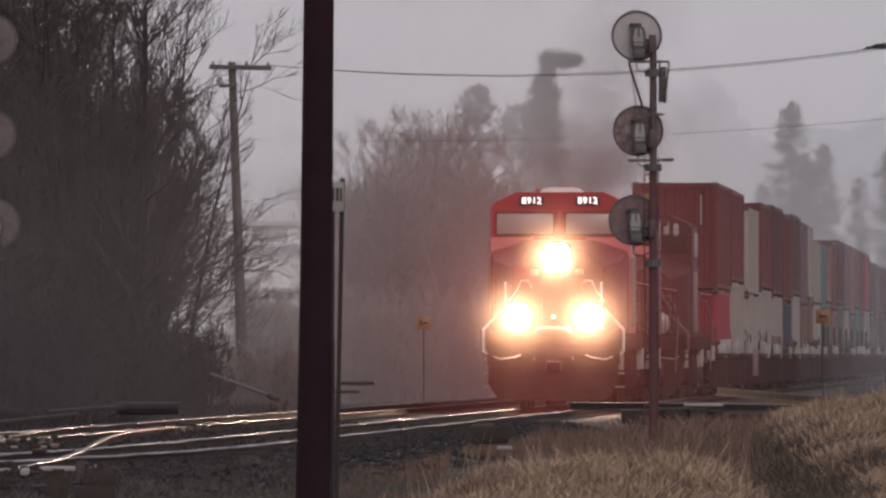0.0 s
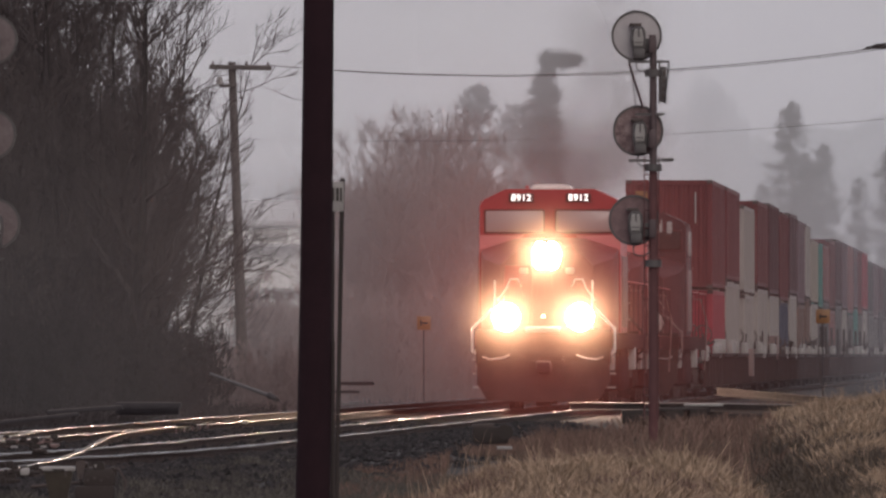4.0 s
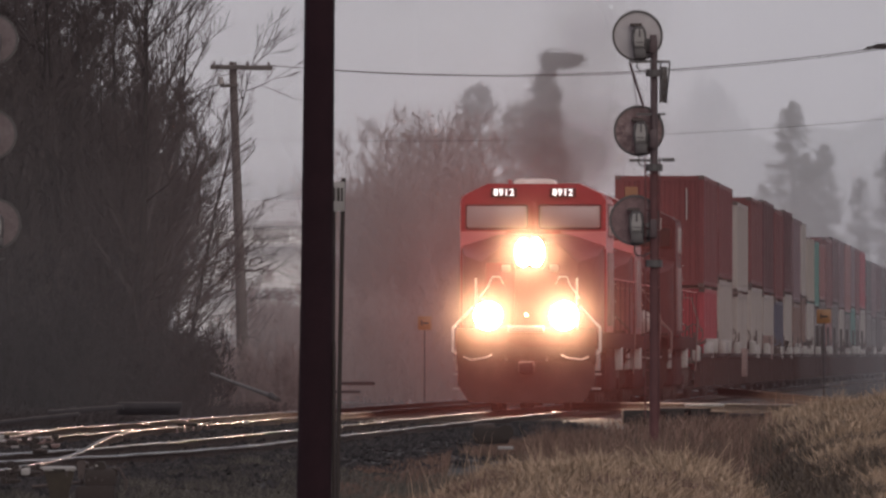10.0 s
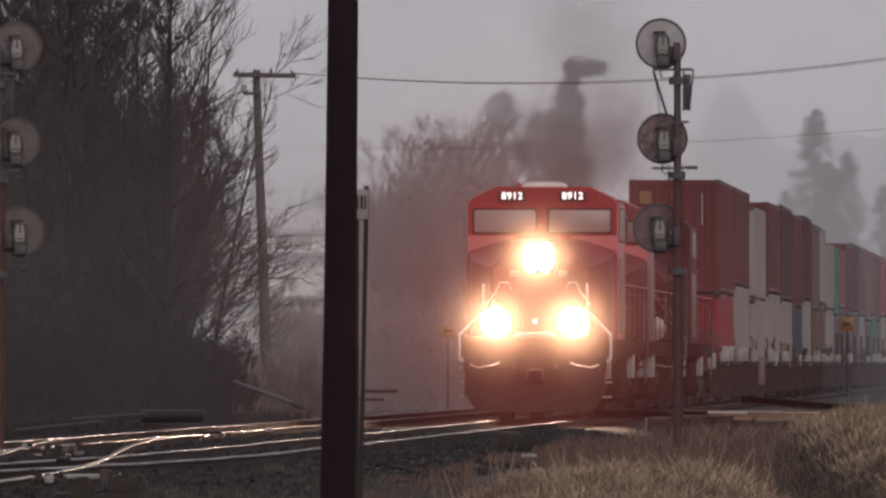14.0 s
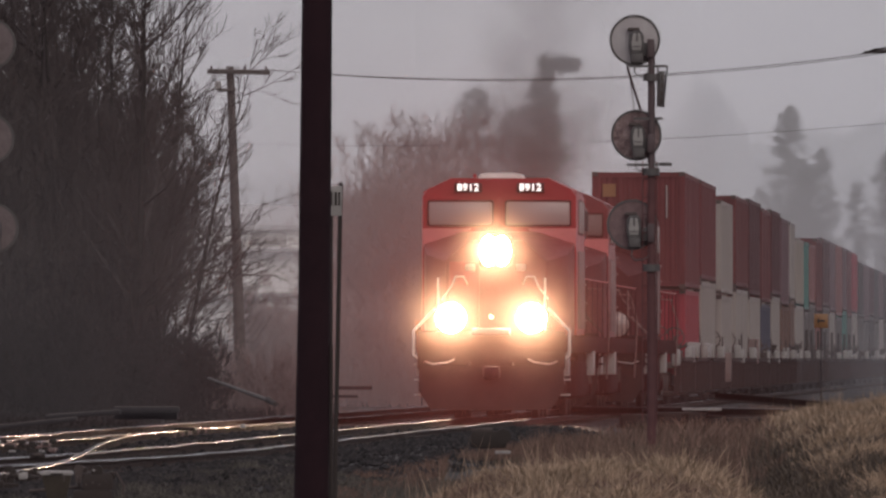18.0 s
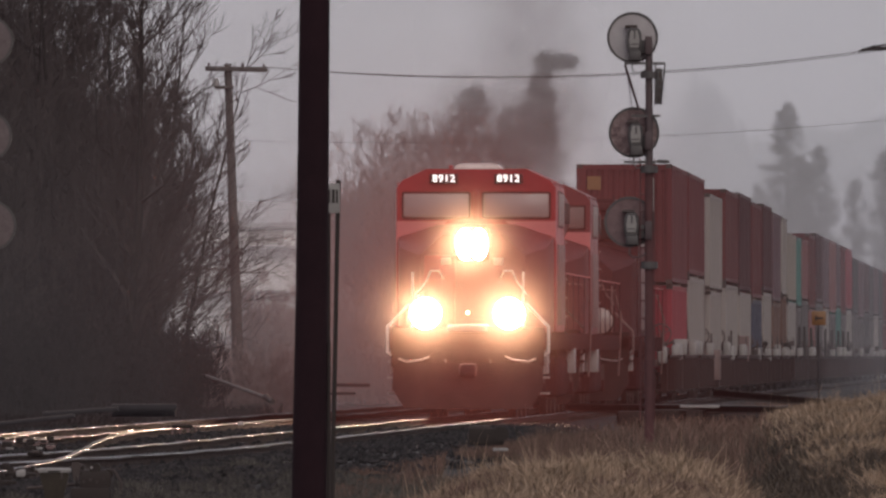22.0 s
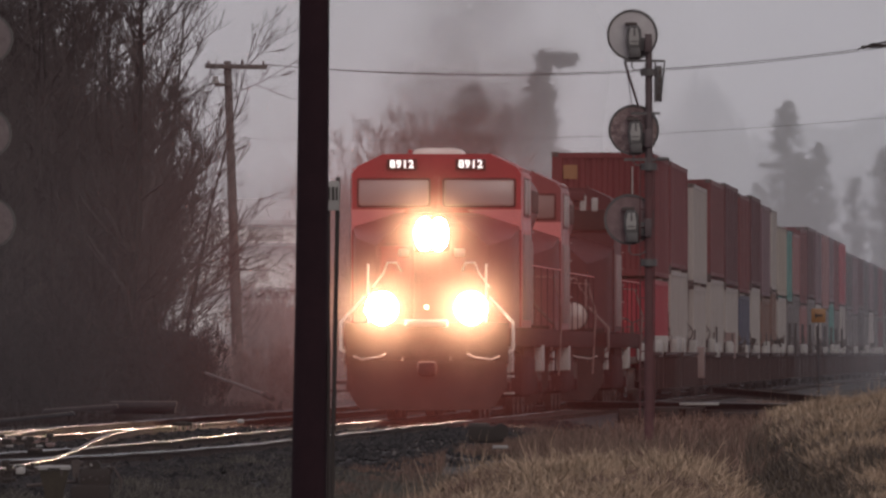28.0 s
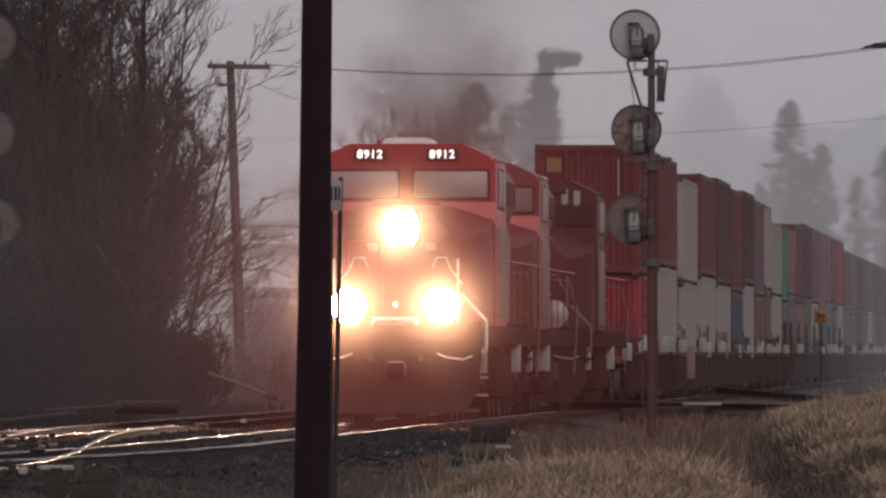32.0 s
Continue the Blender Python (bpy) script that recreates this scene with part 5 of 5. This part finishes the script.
def fir_mesh(seed, height, width, gaps, top, flag=0.0, column=0.0):
    """flag: the reach of a wind-swept tuft at the tip, on a crown that is fuller on its other side.
    column: the share of the height, from the top, over which the crown widens; below that it keeps its width."""
    rng2 = random.Random(seed)
    trunk = Wood()
    trunk.limb(Vector((0, 0, -0.5)), Vector((0, 0, height)), height * 0.017, 0.04, 8)
    v, f = [], []
    z = height * 0.12
    while z < height:
        u = z / height
        reach = width * (min(1.0, (1 - u) / column) ** 0.6 if column else (1 - u) ** 0.75) * rng2.uniform(0.55, 1.1) + top * (u > 0.85)
        if column:
            reach *= rng2.uniform(0.75, 1.15) + 0.35 * noise.noise((z * 0.4, seed, 0))
        for k in range(rng2.randint(4, 6)):
            if rng2.random() < gaps:
                continue
            a = rng2.uniform(0, 6.283)
            out = Vector((math.cos(a), math.sin(a), -0.15 + 0.35 * u))
            if flag:
                out = Vector((out.x * 0.85 - 0.38, out.y, out.z))
            trunk.limb(Vector((0, 0, z)), Vector((0, 0, z)) + out * reach, 0.04, 0.015, 3)
            n = int(16 + reach * 42) * (2 if flag else 1)
            for j in range(n):
                w = rng2.uniform(0.25, 1.05)
                c = Vector((0, 0, z)) + out * (reach * w) + Vector((rng2.gauss(0, 0.18), rng2.gauss(0, 0.18), rng2.gauss(-0.03, 0.2))) * (0.6 + reach * 0.3)
                s = rng2.uniform(0.05, 0.13)
                d1 = Vector((rng2.gauss(0, 1), rng2.gauss(0, 1), rng2.gauss(0, 0.6))).normalized() * s
                d2 = Vector((rng2.gauss(0, 1), rng2.gauss(0, 1), rng2.gauss(0, 0.6))).normalized() * s
                i0 = len(v)
                v += [c - d1, c + d2 * 0.7, c + d1, c - d2 * 0.7]
                f.append((i0, i0 + 1, i0 + 2, i0 + 3))
        z += rng2.uniform(0.22, 0.42)
    for j in range(int(1000 * flag)):
        w = min(rng2.random(), rng2.uniform(0.4, 1.15))
        c = Vector((-0.3 + (flag + 0.3) * w + rng2.gauss(0, 0.1), rng2.gauss(0, 0.25), height - 0.45 + 0.12 * w + rng2.gauss(0.0, 0.26 - 0.1 * w)))
        s = rng2.uniform(0.05, 0.13)
        d1 = Vector((rng2.gauss(0, 1), rng2.gauss(0, 1), rng2.gauss(0, 0.6))).normalized() * s
        d2 = Vector((rng2.gauss(0, 1), rng2.gauss(0, 1), rng2.gauss(0, 0.6))).normalized() * s
        i0 = len(v)
        v += [c - d1, c + d2 * 0.7, c + d1, c - d2 * 0.7]
        f.append((i0, i0 + 1, i0 + 2, i0 + 3))
    return raw("trunk", trunk.v, trunk.f, BARK), raw("needle_crown", v, f, NEEDLES)


def fir(k, px, py_top, label):
    """Stands on the ground at the distance at which its top shows at that height."""
    height = FIR_HEIGHTS[k]
    y = (height - 1.55) * 22000 / (630 - py_top)
    t = thing("fir_tree", label, "tree", "evergreens in the mist", m=pose((px - 784) * y / 22000, y, -0.45, 0, 0, 0 if k == 4 else px * 7 % 360))
    share("trunk", firs[k][0], t)
    share("crown", firs[k][1], t)


FIR_HEIGHTS = (17.5, 15.0, 22.0, 36.0, 17.5, 22.0, 15.0)
firs = [fir_mesh(31, 17.5, 3.6, 0.25, 0.5), fir_mesh(32, 15, 3.0, 0.3, 0.9), fir_mesh(33, 22, 3.8, 0.2, 0.3), fir_mesh(34, 36, 5.5, 0.2, 0.3), fir_mesh(31, 17.5, 3.6, 0.12, 0.25, 1.8), fir_mesh(35, 22, 2.3, 0.15, 0.2, 0.0, 0.3), fir_mesh(36, 15, 0.9, 0.1, 0.5, 0.0, 0.09)]
fir(4, 972, 93, "tall ragged dark fir tree standing in the mist")
fir(0, 950, 160, "ragged dark fir tree standing in the mist")
fir(6, 845, 157, "round-topped evergreen behind the bare thicket")
fir(1, 905, 225, "low evergreen behind the bare thicket")
fir(0, 966, 170, "ragged dark fir tree standing in the mist")
fir(1, 925, 190, "low evergreen behind the bare thicket")
fir(1, 970, 235, "low evergreen behind the bare thicket")
for k, px, py in ((5, 1400, 183), (5, 1458, 258), (5, 1425, 275), (5, 1380, 292), (5, 1545, 288), (5, 1572, 268), (5, 1490, 310), (0, 1350, 330), (0, 1520, 320),
                  (3, 1240, 135), (3, 1275, 150), (3, 1205, 190), (3, 1320, 215), (3, 1225, 165), (3, 1258, 142), (3, 1298, 178), (3, 1185, 215), (3, 1345, 240),
                  (3, 1450, 290), (3, 1505, 285), (3, 1550, 280), (3, 1575, 262), (3, 1375, 300), (3, 1330, 285), (1, 520, 330), (5, 1478, 288), (5, 1502, 296), (5, 1528, 292), (5, 1440, 302), (5, 1440, 330), (5, 1510, 335), (5, 1395, 335)):
    fir(k, px, py, "tall fir tree fading into the mist")

# ---- house and far hill ----
house = thing("house", "pale two-storey wooden house half hidden by mist and branches", "house", m=pose((440 - 784) / 42.3, 520, 0))
part("wall", box(b(), -0.4, 3, 3.2, 5.4, 6, 7.4, 0.02), SIDING, house)
for k in range(21):
    part("siding_board", box(b(), -0.4, -0.03, -0.3 + 0.33 * k, 5.44, 0.05, 0.29, 0.01), SIDING, house)
part("roof", loft(b(), [[(-0.4 + x, y, z) for y, z in ((-0.5, 6.8), (3, 7.7), (6.5, 6.8), (6.5, 6.6), (3, 7.5), (-0.5, 6.6))] for x in (-3.0, 3.0)]), ROOFING, house)
for z in (5.75, 3.9, 2.0):
    part("porch_roof", box(b(), -0.4, -0.6, z, 5.7, 1.3, 0.12, 0.02), ROOFING, house)
part("window", box(b(), 0.9, -0.08, 6.2, 1.5, 0.08, 0.6, 0.02), CONCRETE, house)

hv, hf = [], []
hx = np.arange(-420, 421, 3.0)
for i, x in enumerate(hx):
    crest = 24 + 2 * noise.noise((x * 0.002 + 4, 0, 0)) + 0.01 * x + 0.14 * max(0.0, min(60.0, x - 10)) + 0.8 * noise.noise((x * 0.08, 2, 0)) + 1.6 * noise.noise((x * 0.3, 7, 0))
    hv += [(x, 1500, -2), (x, 1520, crest * 0.6), (x, 1560, crest), (x, 1700, -2)]
for i in range(len(hx) - 1):
    for k in range(3):
        hf.append((4 * i + k, 4 * i + 4 + k, 4 * i + 5 + k, 4 * i + 1 + k))
tagged(new("wooded_hill", raw("wooded_hill", hv, hf, HILLWOOD)), "dim wooded hillside far off in the mist", "hill", kind="structure")


# ---- grass ----
def blades(name, count, seed, where, height, width, mat, label, lean=0.45):
    rng3 = random.Random(seed)
    v, f = [], []
    for _ in range(count):
        x, y, h = where(rng3)
        z = ground_z(x, y)
        h *= height * rng3.uniform(0.55, 1.2)
        a = rng3.uniform(-0.9, 0.9)
        w = width * rng3.uniform(0.6, 1.3)
        dx, dy = w * math.cos(a), w * math.sin(a)
        lx, ly = rng3.gauss(0.06, lean) * h, rng3.gauss(0, lean) * h
        n = len(v)
        v += [(x - dx, y - dy, z), (x + dx, y + dy, z), (x + lx * 0.4 + dx * 0.8, y + ly * 0.4, z + h * 0.6), (x + lx * 0.4 - dx * 0.8, y + ly * 0.4, z + h * 0.6), (x + lx, y + ly, z + h)]
        f += [(n, n + 1, n + 2, n + 3), (n + 3, n + 2, n + 4)]
    tagged(new(name, raw(name, v, f, mat)), label, "grass", kind="stuff")


def tufts(name, count, seed, where, height, width, mat, label, spread=0.07, lean=0.5):
    """Grass in tufts: blades that lean out from a common foot, each with a seed head at its tip."""
    rng3 = random.Random(seed)
    v, f = [], []
    for _ in range(count):
        x0, y0, h0 = where(rng3)
        h0 *= height * rng3.uniform(0.6, 1.35)
        bx, by = rng3.gauss(0.1, 0.25), rng3.gauss(0, 0.25)
        for _ in range(rng3.randint(12, 24)):
            ox, oy = rng3.gauss(0, spread), rng3.gauss(0, spread)
            x, y = x0 + ox, y0 + oy
            z = ground_z(x, y) - 0.01
            h = h0 * rng3.uniform(0.45, 1.1)
            a = rng3.uniform(-0.9, 0.9)
            w = width * rng3.uniform(0.6, 1.3)
            dx, dy = w * math.cos(a), w * math.sin(a)
            lx, ly = (bx + ox / spread * lean * 0.5 + rng3.gauss(0, lean * 0.4)) * h, (by + oy / spread * lean * 0.5) * h
            n = len(v)
            v += [(x - dx, y - dy, z), (x + dx, y + dy, z), (x + lx * 0.4 + dx * 0.8, y + ly * 0.4, z + h * 0.62), (x + lx * 0.4 - dx * 0.8, y + ly * 0.4, z + h * 0.62),
                  (x + lx * 0.8 + dx * 1.5, y + ly * 0.8, z + h * 0.85), (x + lx * 0.8 - dx * 1.5, y + ly * 0.8, z + h * 0.85), (x + lx * 1.1, y + ly * 1.1, z + h)]
            f += [(n, n + 1, n + 2, n + 3), (n + 3, n + 2, n + 4, n + 5), (n + 5, n + 4, n + 6)]
    tagged(new(name, raw(name, v, f, mat)), label, "grass", kind="stuff")


def clumpy(x, y):
    return noise.noise((x * 1.3, y * 0.35, 3)) + 0.5 * noise.noise((x * 3.1, y * 0.9, 9))


def straw(r):
    while True:
        y = r.uniform(78, 112) if r.random() < 0.45 else r.uniform(100, 172)
        x = r.uniform(-0.9, 0.0385 * y + 0.6)
        c = clumpy(x, y)
        near = y < 108 and -0.1 + 0.8 * c < x < 2.1 + 0.5 * c
        bank = x > 3.7 + 0.022 * max(0.0, y - 138) + 0.45 * c and y > 100
        if (near or bank) and r.random() < 0.42 + 1.2 * c:
            return x, y, 0.8 + 0.9 * c


def at_machine(x, y):
    """The trampled ground before the switch machine."""
    return 0.0 < x - 0.004 * (y - 150) < 1.15 and 112 < y < 178


def weedy(r):
    while True:
        y = r.uniform(88, 215)
        x = r.uniform(-1.2, 0.012 * y + 0.6)
        if x > line(y) + 2.6 and not at_machine(x, y) and r.random() < 0.45 + 0.9 * clumpy(x + 20, y):
            return x, y, (0.8 + 0.7 * clumpy(x + 20, y)) * (0.5 if x < 0 else 1.0)


def mound(r):
    while True:
        y, x = r.uniform(80, 106), r.uniform(-0.6, 2.4)
        if r.random() < 0.2 - 1.1 * clumpy(x, y):
            return x, y, 0.8


def stalks(r):
    y, x = (r.uniform(82, 110), r.uniform(-0.6, 2.2)) if r.random() < 0.6 else (r.uniform(115, 165), r.uniform(3.6, 6.0))
    return x, y, 0.7 + r.random() ** 2


def hollow(r):
    while True:
        y = r.uniform(100, 245)
        x = r.uniform(0.2, 0.032 * y + 0.5)
        if x > line(y) + 2.8 and not at_machine(x, y) and (x < 3.9 or y > 150) and r.random() < 0.6 + 0.7 * clumpy(x - 20, y):
            return x, y, 0.8


def verge(r):
    while True:
        y = r.uniform(80, 150)
        x = r.uniform(-5.0, 0.8)
        if x > line(y) + 2.3 and r.random() < 0.3 + 0.9 * clumpy(x + 50, y):
            return x, y, 0.8


def gravel(r):
    while True:
        y = r.uniform(96, 150)
        x = r.uniform(-4.4, -0.2)
        if line(y) + 1.55 < x < line(y) + 3.2 and r.random() < 0.1 + 1.3 * clumpy(x + 35, y):
            return x, y, 0.8 + clumpy(x + 35, y)


def machinery(r):
    y = r.uniform(90, 111)
    return (r.uniform(-20, 330) - 784) * y / 22000, y, 0.5 + r.random()


def tangle(r):
    while True:
        y = r.uniform(128, 176)
        x = r.uniform(0.9, 2.1) if r.random() < 0.8 else 2.96 + r.gauss(0, 0.35)
        if x > line(y) + 2.5 and not at_machine(x, y) and r.random() < 0.5 + 0.8 * clumpy(x + 70, y):
            return x, y, 0.8 + 0.6 * clumpy(x + 70, y)


def foot(r):
    while True:
        y = r.uniform(94, 142)
        x = r.uniform(2.0, 4.9)
        if r.random() < 0.5 + 0.9 * clumpy(x + 90, y):
            return x, y, 0.8 + 0.7 * clumpy(x + 90, y)


def farbank(r):
    y = r.uniform(200, 330)
    return line(y) + r.uniform(3.2, 9), y, 1.0


tufts("straw_grass", 7000, 1, straw, 0.17, 0.0026, GRASS, "pale dry straw-coloured grass in tufts on the bank")
blades("dead_weeds", 32000, 2, weedy, 0.2, 0.004, WEED, "reddish-brown dead weeds beside the main line", 0.4)
blades("weed_tangle", 15000, 8, tangle, 0.42, 0.005, WEED, "tall dark tangle of dead weeds beside the rails", 0.3)
blades("mound_weeds", 9000, 11, mound, 0.2, 0.004, WEED, "dark dead weeds showing through the straw", 0.5)
blades("dry_stalks", 1500, 12, stalks, 0.3, 0.0026, GRASS, "thin dry stalks standing above the straw", 0.25)
blades("bank_foot_weeds", 26000, 9, foot, 0.17, 0.005, WET_LEAF, "dark dead weeds at the foot of the straw bank", 0.5)
blades("low_weeds", 52000, 7, hollow, 0.15, 0.006, WET_LEAF, "low green-brown weeds in the hollow", 0.8)
blades("verge_weeds", 42000, 3, verge, 0.13, 0.004, VERGE, "low dark weeds growing in the gravel", 0.6)
tufts("gravel_weeds", 330, 13, gravel, 0.08, 0.0026, VERGE, "sparse dead weeds growing between the ballast stones")
tufts("switch_weeds", 420, 14, machinery, 0.1, 0.0028, VERGE, "dark weeds grown up round the switch gear")
blades("far_bank_grass", 9000, 4, farbank, 0.4, 0.01, WEED, "dead grass along the far trackside")


def leftbank(r):
    y = r.uniform(215, 300)
    return line(y) - r.uniform(7.6, 13), y, 1.0


blades("left_bank_grass", 9000, 6, leftbank, 0.4, 0.01, BARK_BRUSH, "brown dead grass at the foot of the thicket")


# ---- exhaust ----
def smoke_material(thickness):
    m = bpy.data.materials.new("exhaust_smoke")
    m.use_nodes = True
    n, l = m.node_tree.nodes, m.node_tree.links
    n.remove(n["Principled BSDF"])
    where, size, fade, tex, wisp, thin = (n.new("ShaderNode" + k) for k in ("TexCoord", "VectorMath", "MapRange", "TexNoise", "Math", "Math"))
    size.operation, wisp.operation, thin.operation = "LENGTH", "MULTIPLY", "MULTIPLY"
    l.new(where.outputs["Object"], size.inputs[0])
    fade.interpolation_type = "SMOOTHSTEP"
    fade.inputs["From Min"].default_value, fade.inputs["From Max"].default_value = 0.05, 1.1
    fade.inputs["To Min"].default_value, fade.inputs["To Max"].default_value = 1.0, 0.0
    l.new(size.outputs["Value"], fade.inputs[0])
    tex.inputs["Scale"].default_value, tex.inputs["Detail"].default_value = 2.2, 4
    l.new(where.outputs["Object"], tex.inputs["Vector"])
    l.new(fade.outputs[0], wisp.inputs[0]), l.new(tex.outputs[0], wisp.inputs[1])
    l.new(wisp.outputs[0], thin.inputs[0])
    thin.inputs[1].default_value = thickness
    clear, grey, mix = n.new("ShaderNodeBsdfTransparent"), n.new("ShaderNodeBsdfDiffuse"), n.new("ShaderNodeMixShader")
    grey.inputs[0].default_value = (0.15, 0.115, 0.115, 1)
    l.new(thin.outputs[0], mix.inputs[0]), l.new(clear.outputs[0], mix.inputs[1]), l.new(grey.outputs[0], mix.inputs[2])
    l.new(mix.outputs[0], n["Material Output"].inputs[0])
    return m


def puff_mesh(thickness):
    rings = [[(r * math.cos(a), 0.15 * r * r, r * math.sin(a)) for a in np.linspace(0, 2 * math.pi, 20, endpoint=False)] for r in (0.03, 0.4, 0.8, 1.12)]
    return mesh_of(smooth(loft(b(), rings, caps=False)), "puff", smoke_material(thickness))


DENSE_PUFF, THIN_PUFF = puff_mesh(0.58), puff_mesh(0.28)
plume = thing("exhaust_smoke", "thin dark exhaust smoke rising from the locomotive", "smoke")
PUFFS = []
for dx, dy, dz, size in ((0.1, 0.2, 0.25, 0.6), (0.3, 0.3, 0.45, 0.9), (-0.2, 0.5, 0.6, 0.9), (0.6, 0.6, 0.75, 1.0), (0.25, 0.8, 1.1, 1.05), (1.0, 0.9, 1.1, 1.05), (0.8, 1.2, 1.6, 1.05), (1.3, 1.3, 1.8, 0.95),
                         (-0.4, 1.0, 1.0, 1.2), (-0.9, 1.1, 1.2, 1.0), (-0.3, 1.0, 1.9, 1.2), (0.5, 1.5, 2.6, 1.3), (0.1, 1.6, 3.2, 1.4), (0.4, 2.0, 4.2, 1.6)):
    puff = share("puff", DENSE_PUFF if dz < 1.5 else THIN_PUFF, plume, pose(dx, dy, dz))
    puff.scale = (size, size, size * 1.15)
    PUFFS.append((puff, dx, dy, dz))
MOVING.append((plume, 9.4, 4.7, 0))


# ---- mist ----
def mist(name, x0, x1, y, top, mat):
    """A bank of mist: a sheet that sways in depth as it crosses the view."""
    xs = np.linspace(x0, x1, 25)
    v = [(x, y + 2.0 * math.sin(0.11 * x + y) + 0.04 * z, z) for x in xs for z in (-1, top)]
    f = [(2 * i, 2 * i + 2, 2 * i + 3, 2 * i + 1) for i in range(24)]
    return tagged(new(name, raw(name, v, f, mat)), "thin drifting mist hanging over the railway", "mist", kind="stuff")


# sheet added near the eye, tinted pink for the lamps' veiling glare
mist("mist_bank", -8, 8, 72, 12, mist_material("pink_glare_mist", 0.008, 8, 20, 0.2, (0.95, 0.58, 0.7)))
mist("mist_bank", -30, 10, 258, 14, mist_material("thicket_mist", 0.047, 2, 9, 0.15, sides=(-6, -1)))
mist("mist_bank", -30, 60, 310, 14, mist_material("trackside_mist", 0.024, 3, 11, 0.1))
mist("mist_bank", -40, 60, 385, 20, mist_material("brush_mist", 0.1, 4, 14, 0.08, sides=(4, 9)))
mist("mist_bank", -60, 60, 490, 26, mist_material("house_mist", 0.25, 5, 18, 0.06, sides=(-2, 9)))
mist("mist_bank", -120, 30, 615, 40, mist_material("grove_mist", 0.3, 14, 34, 0.06, sides=(7, 14)))
# grey tone puts the shade of the woods behind into these banks
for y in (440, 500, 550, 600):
    mist("mist_bank", -120, 120, y, 60, mist_material("shaded_mist", 0.075, 4, 14, 0.06, (0.6, 0.6, 0.66)))
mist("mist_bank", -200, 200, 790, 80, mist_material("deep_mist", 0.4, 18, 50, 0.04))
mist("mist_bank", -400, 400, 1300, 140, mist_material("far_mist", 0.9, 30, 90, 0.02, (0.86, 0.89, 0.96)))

motions()
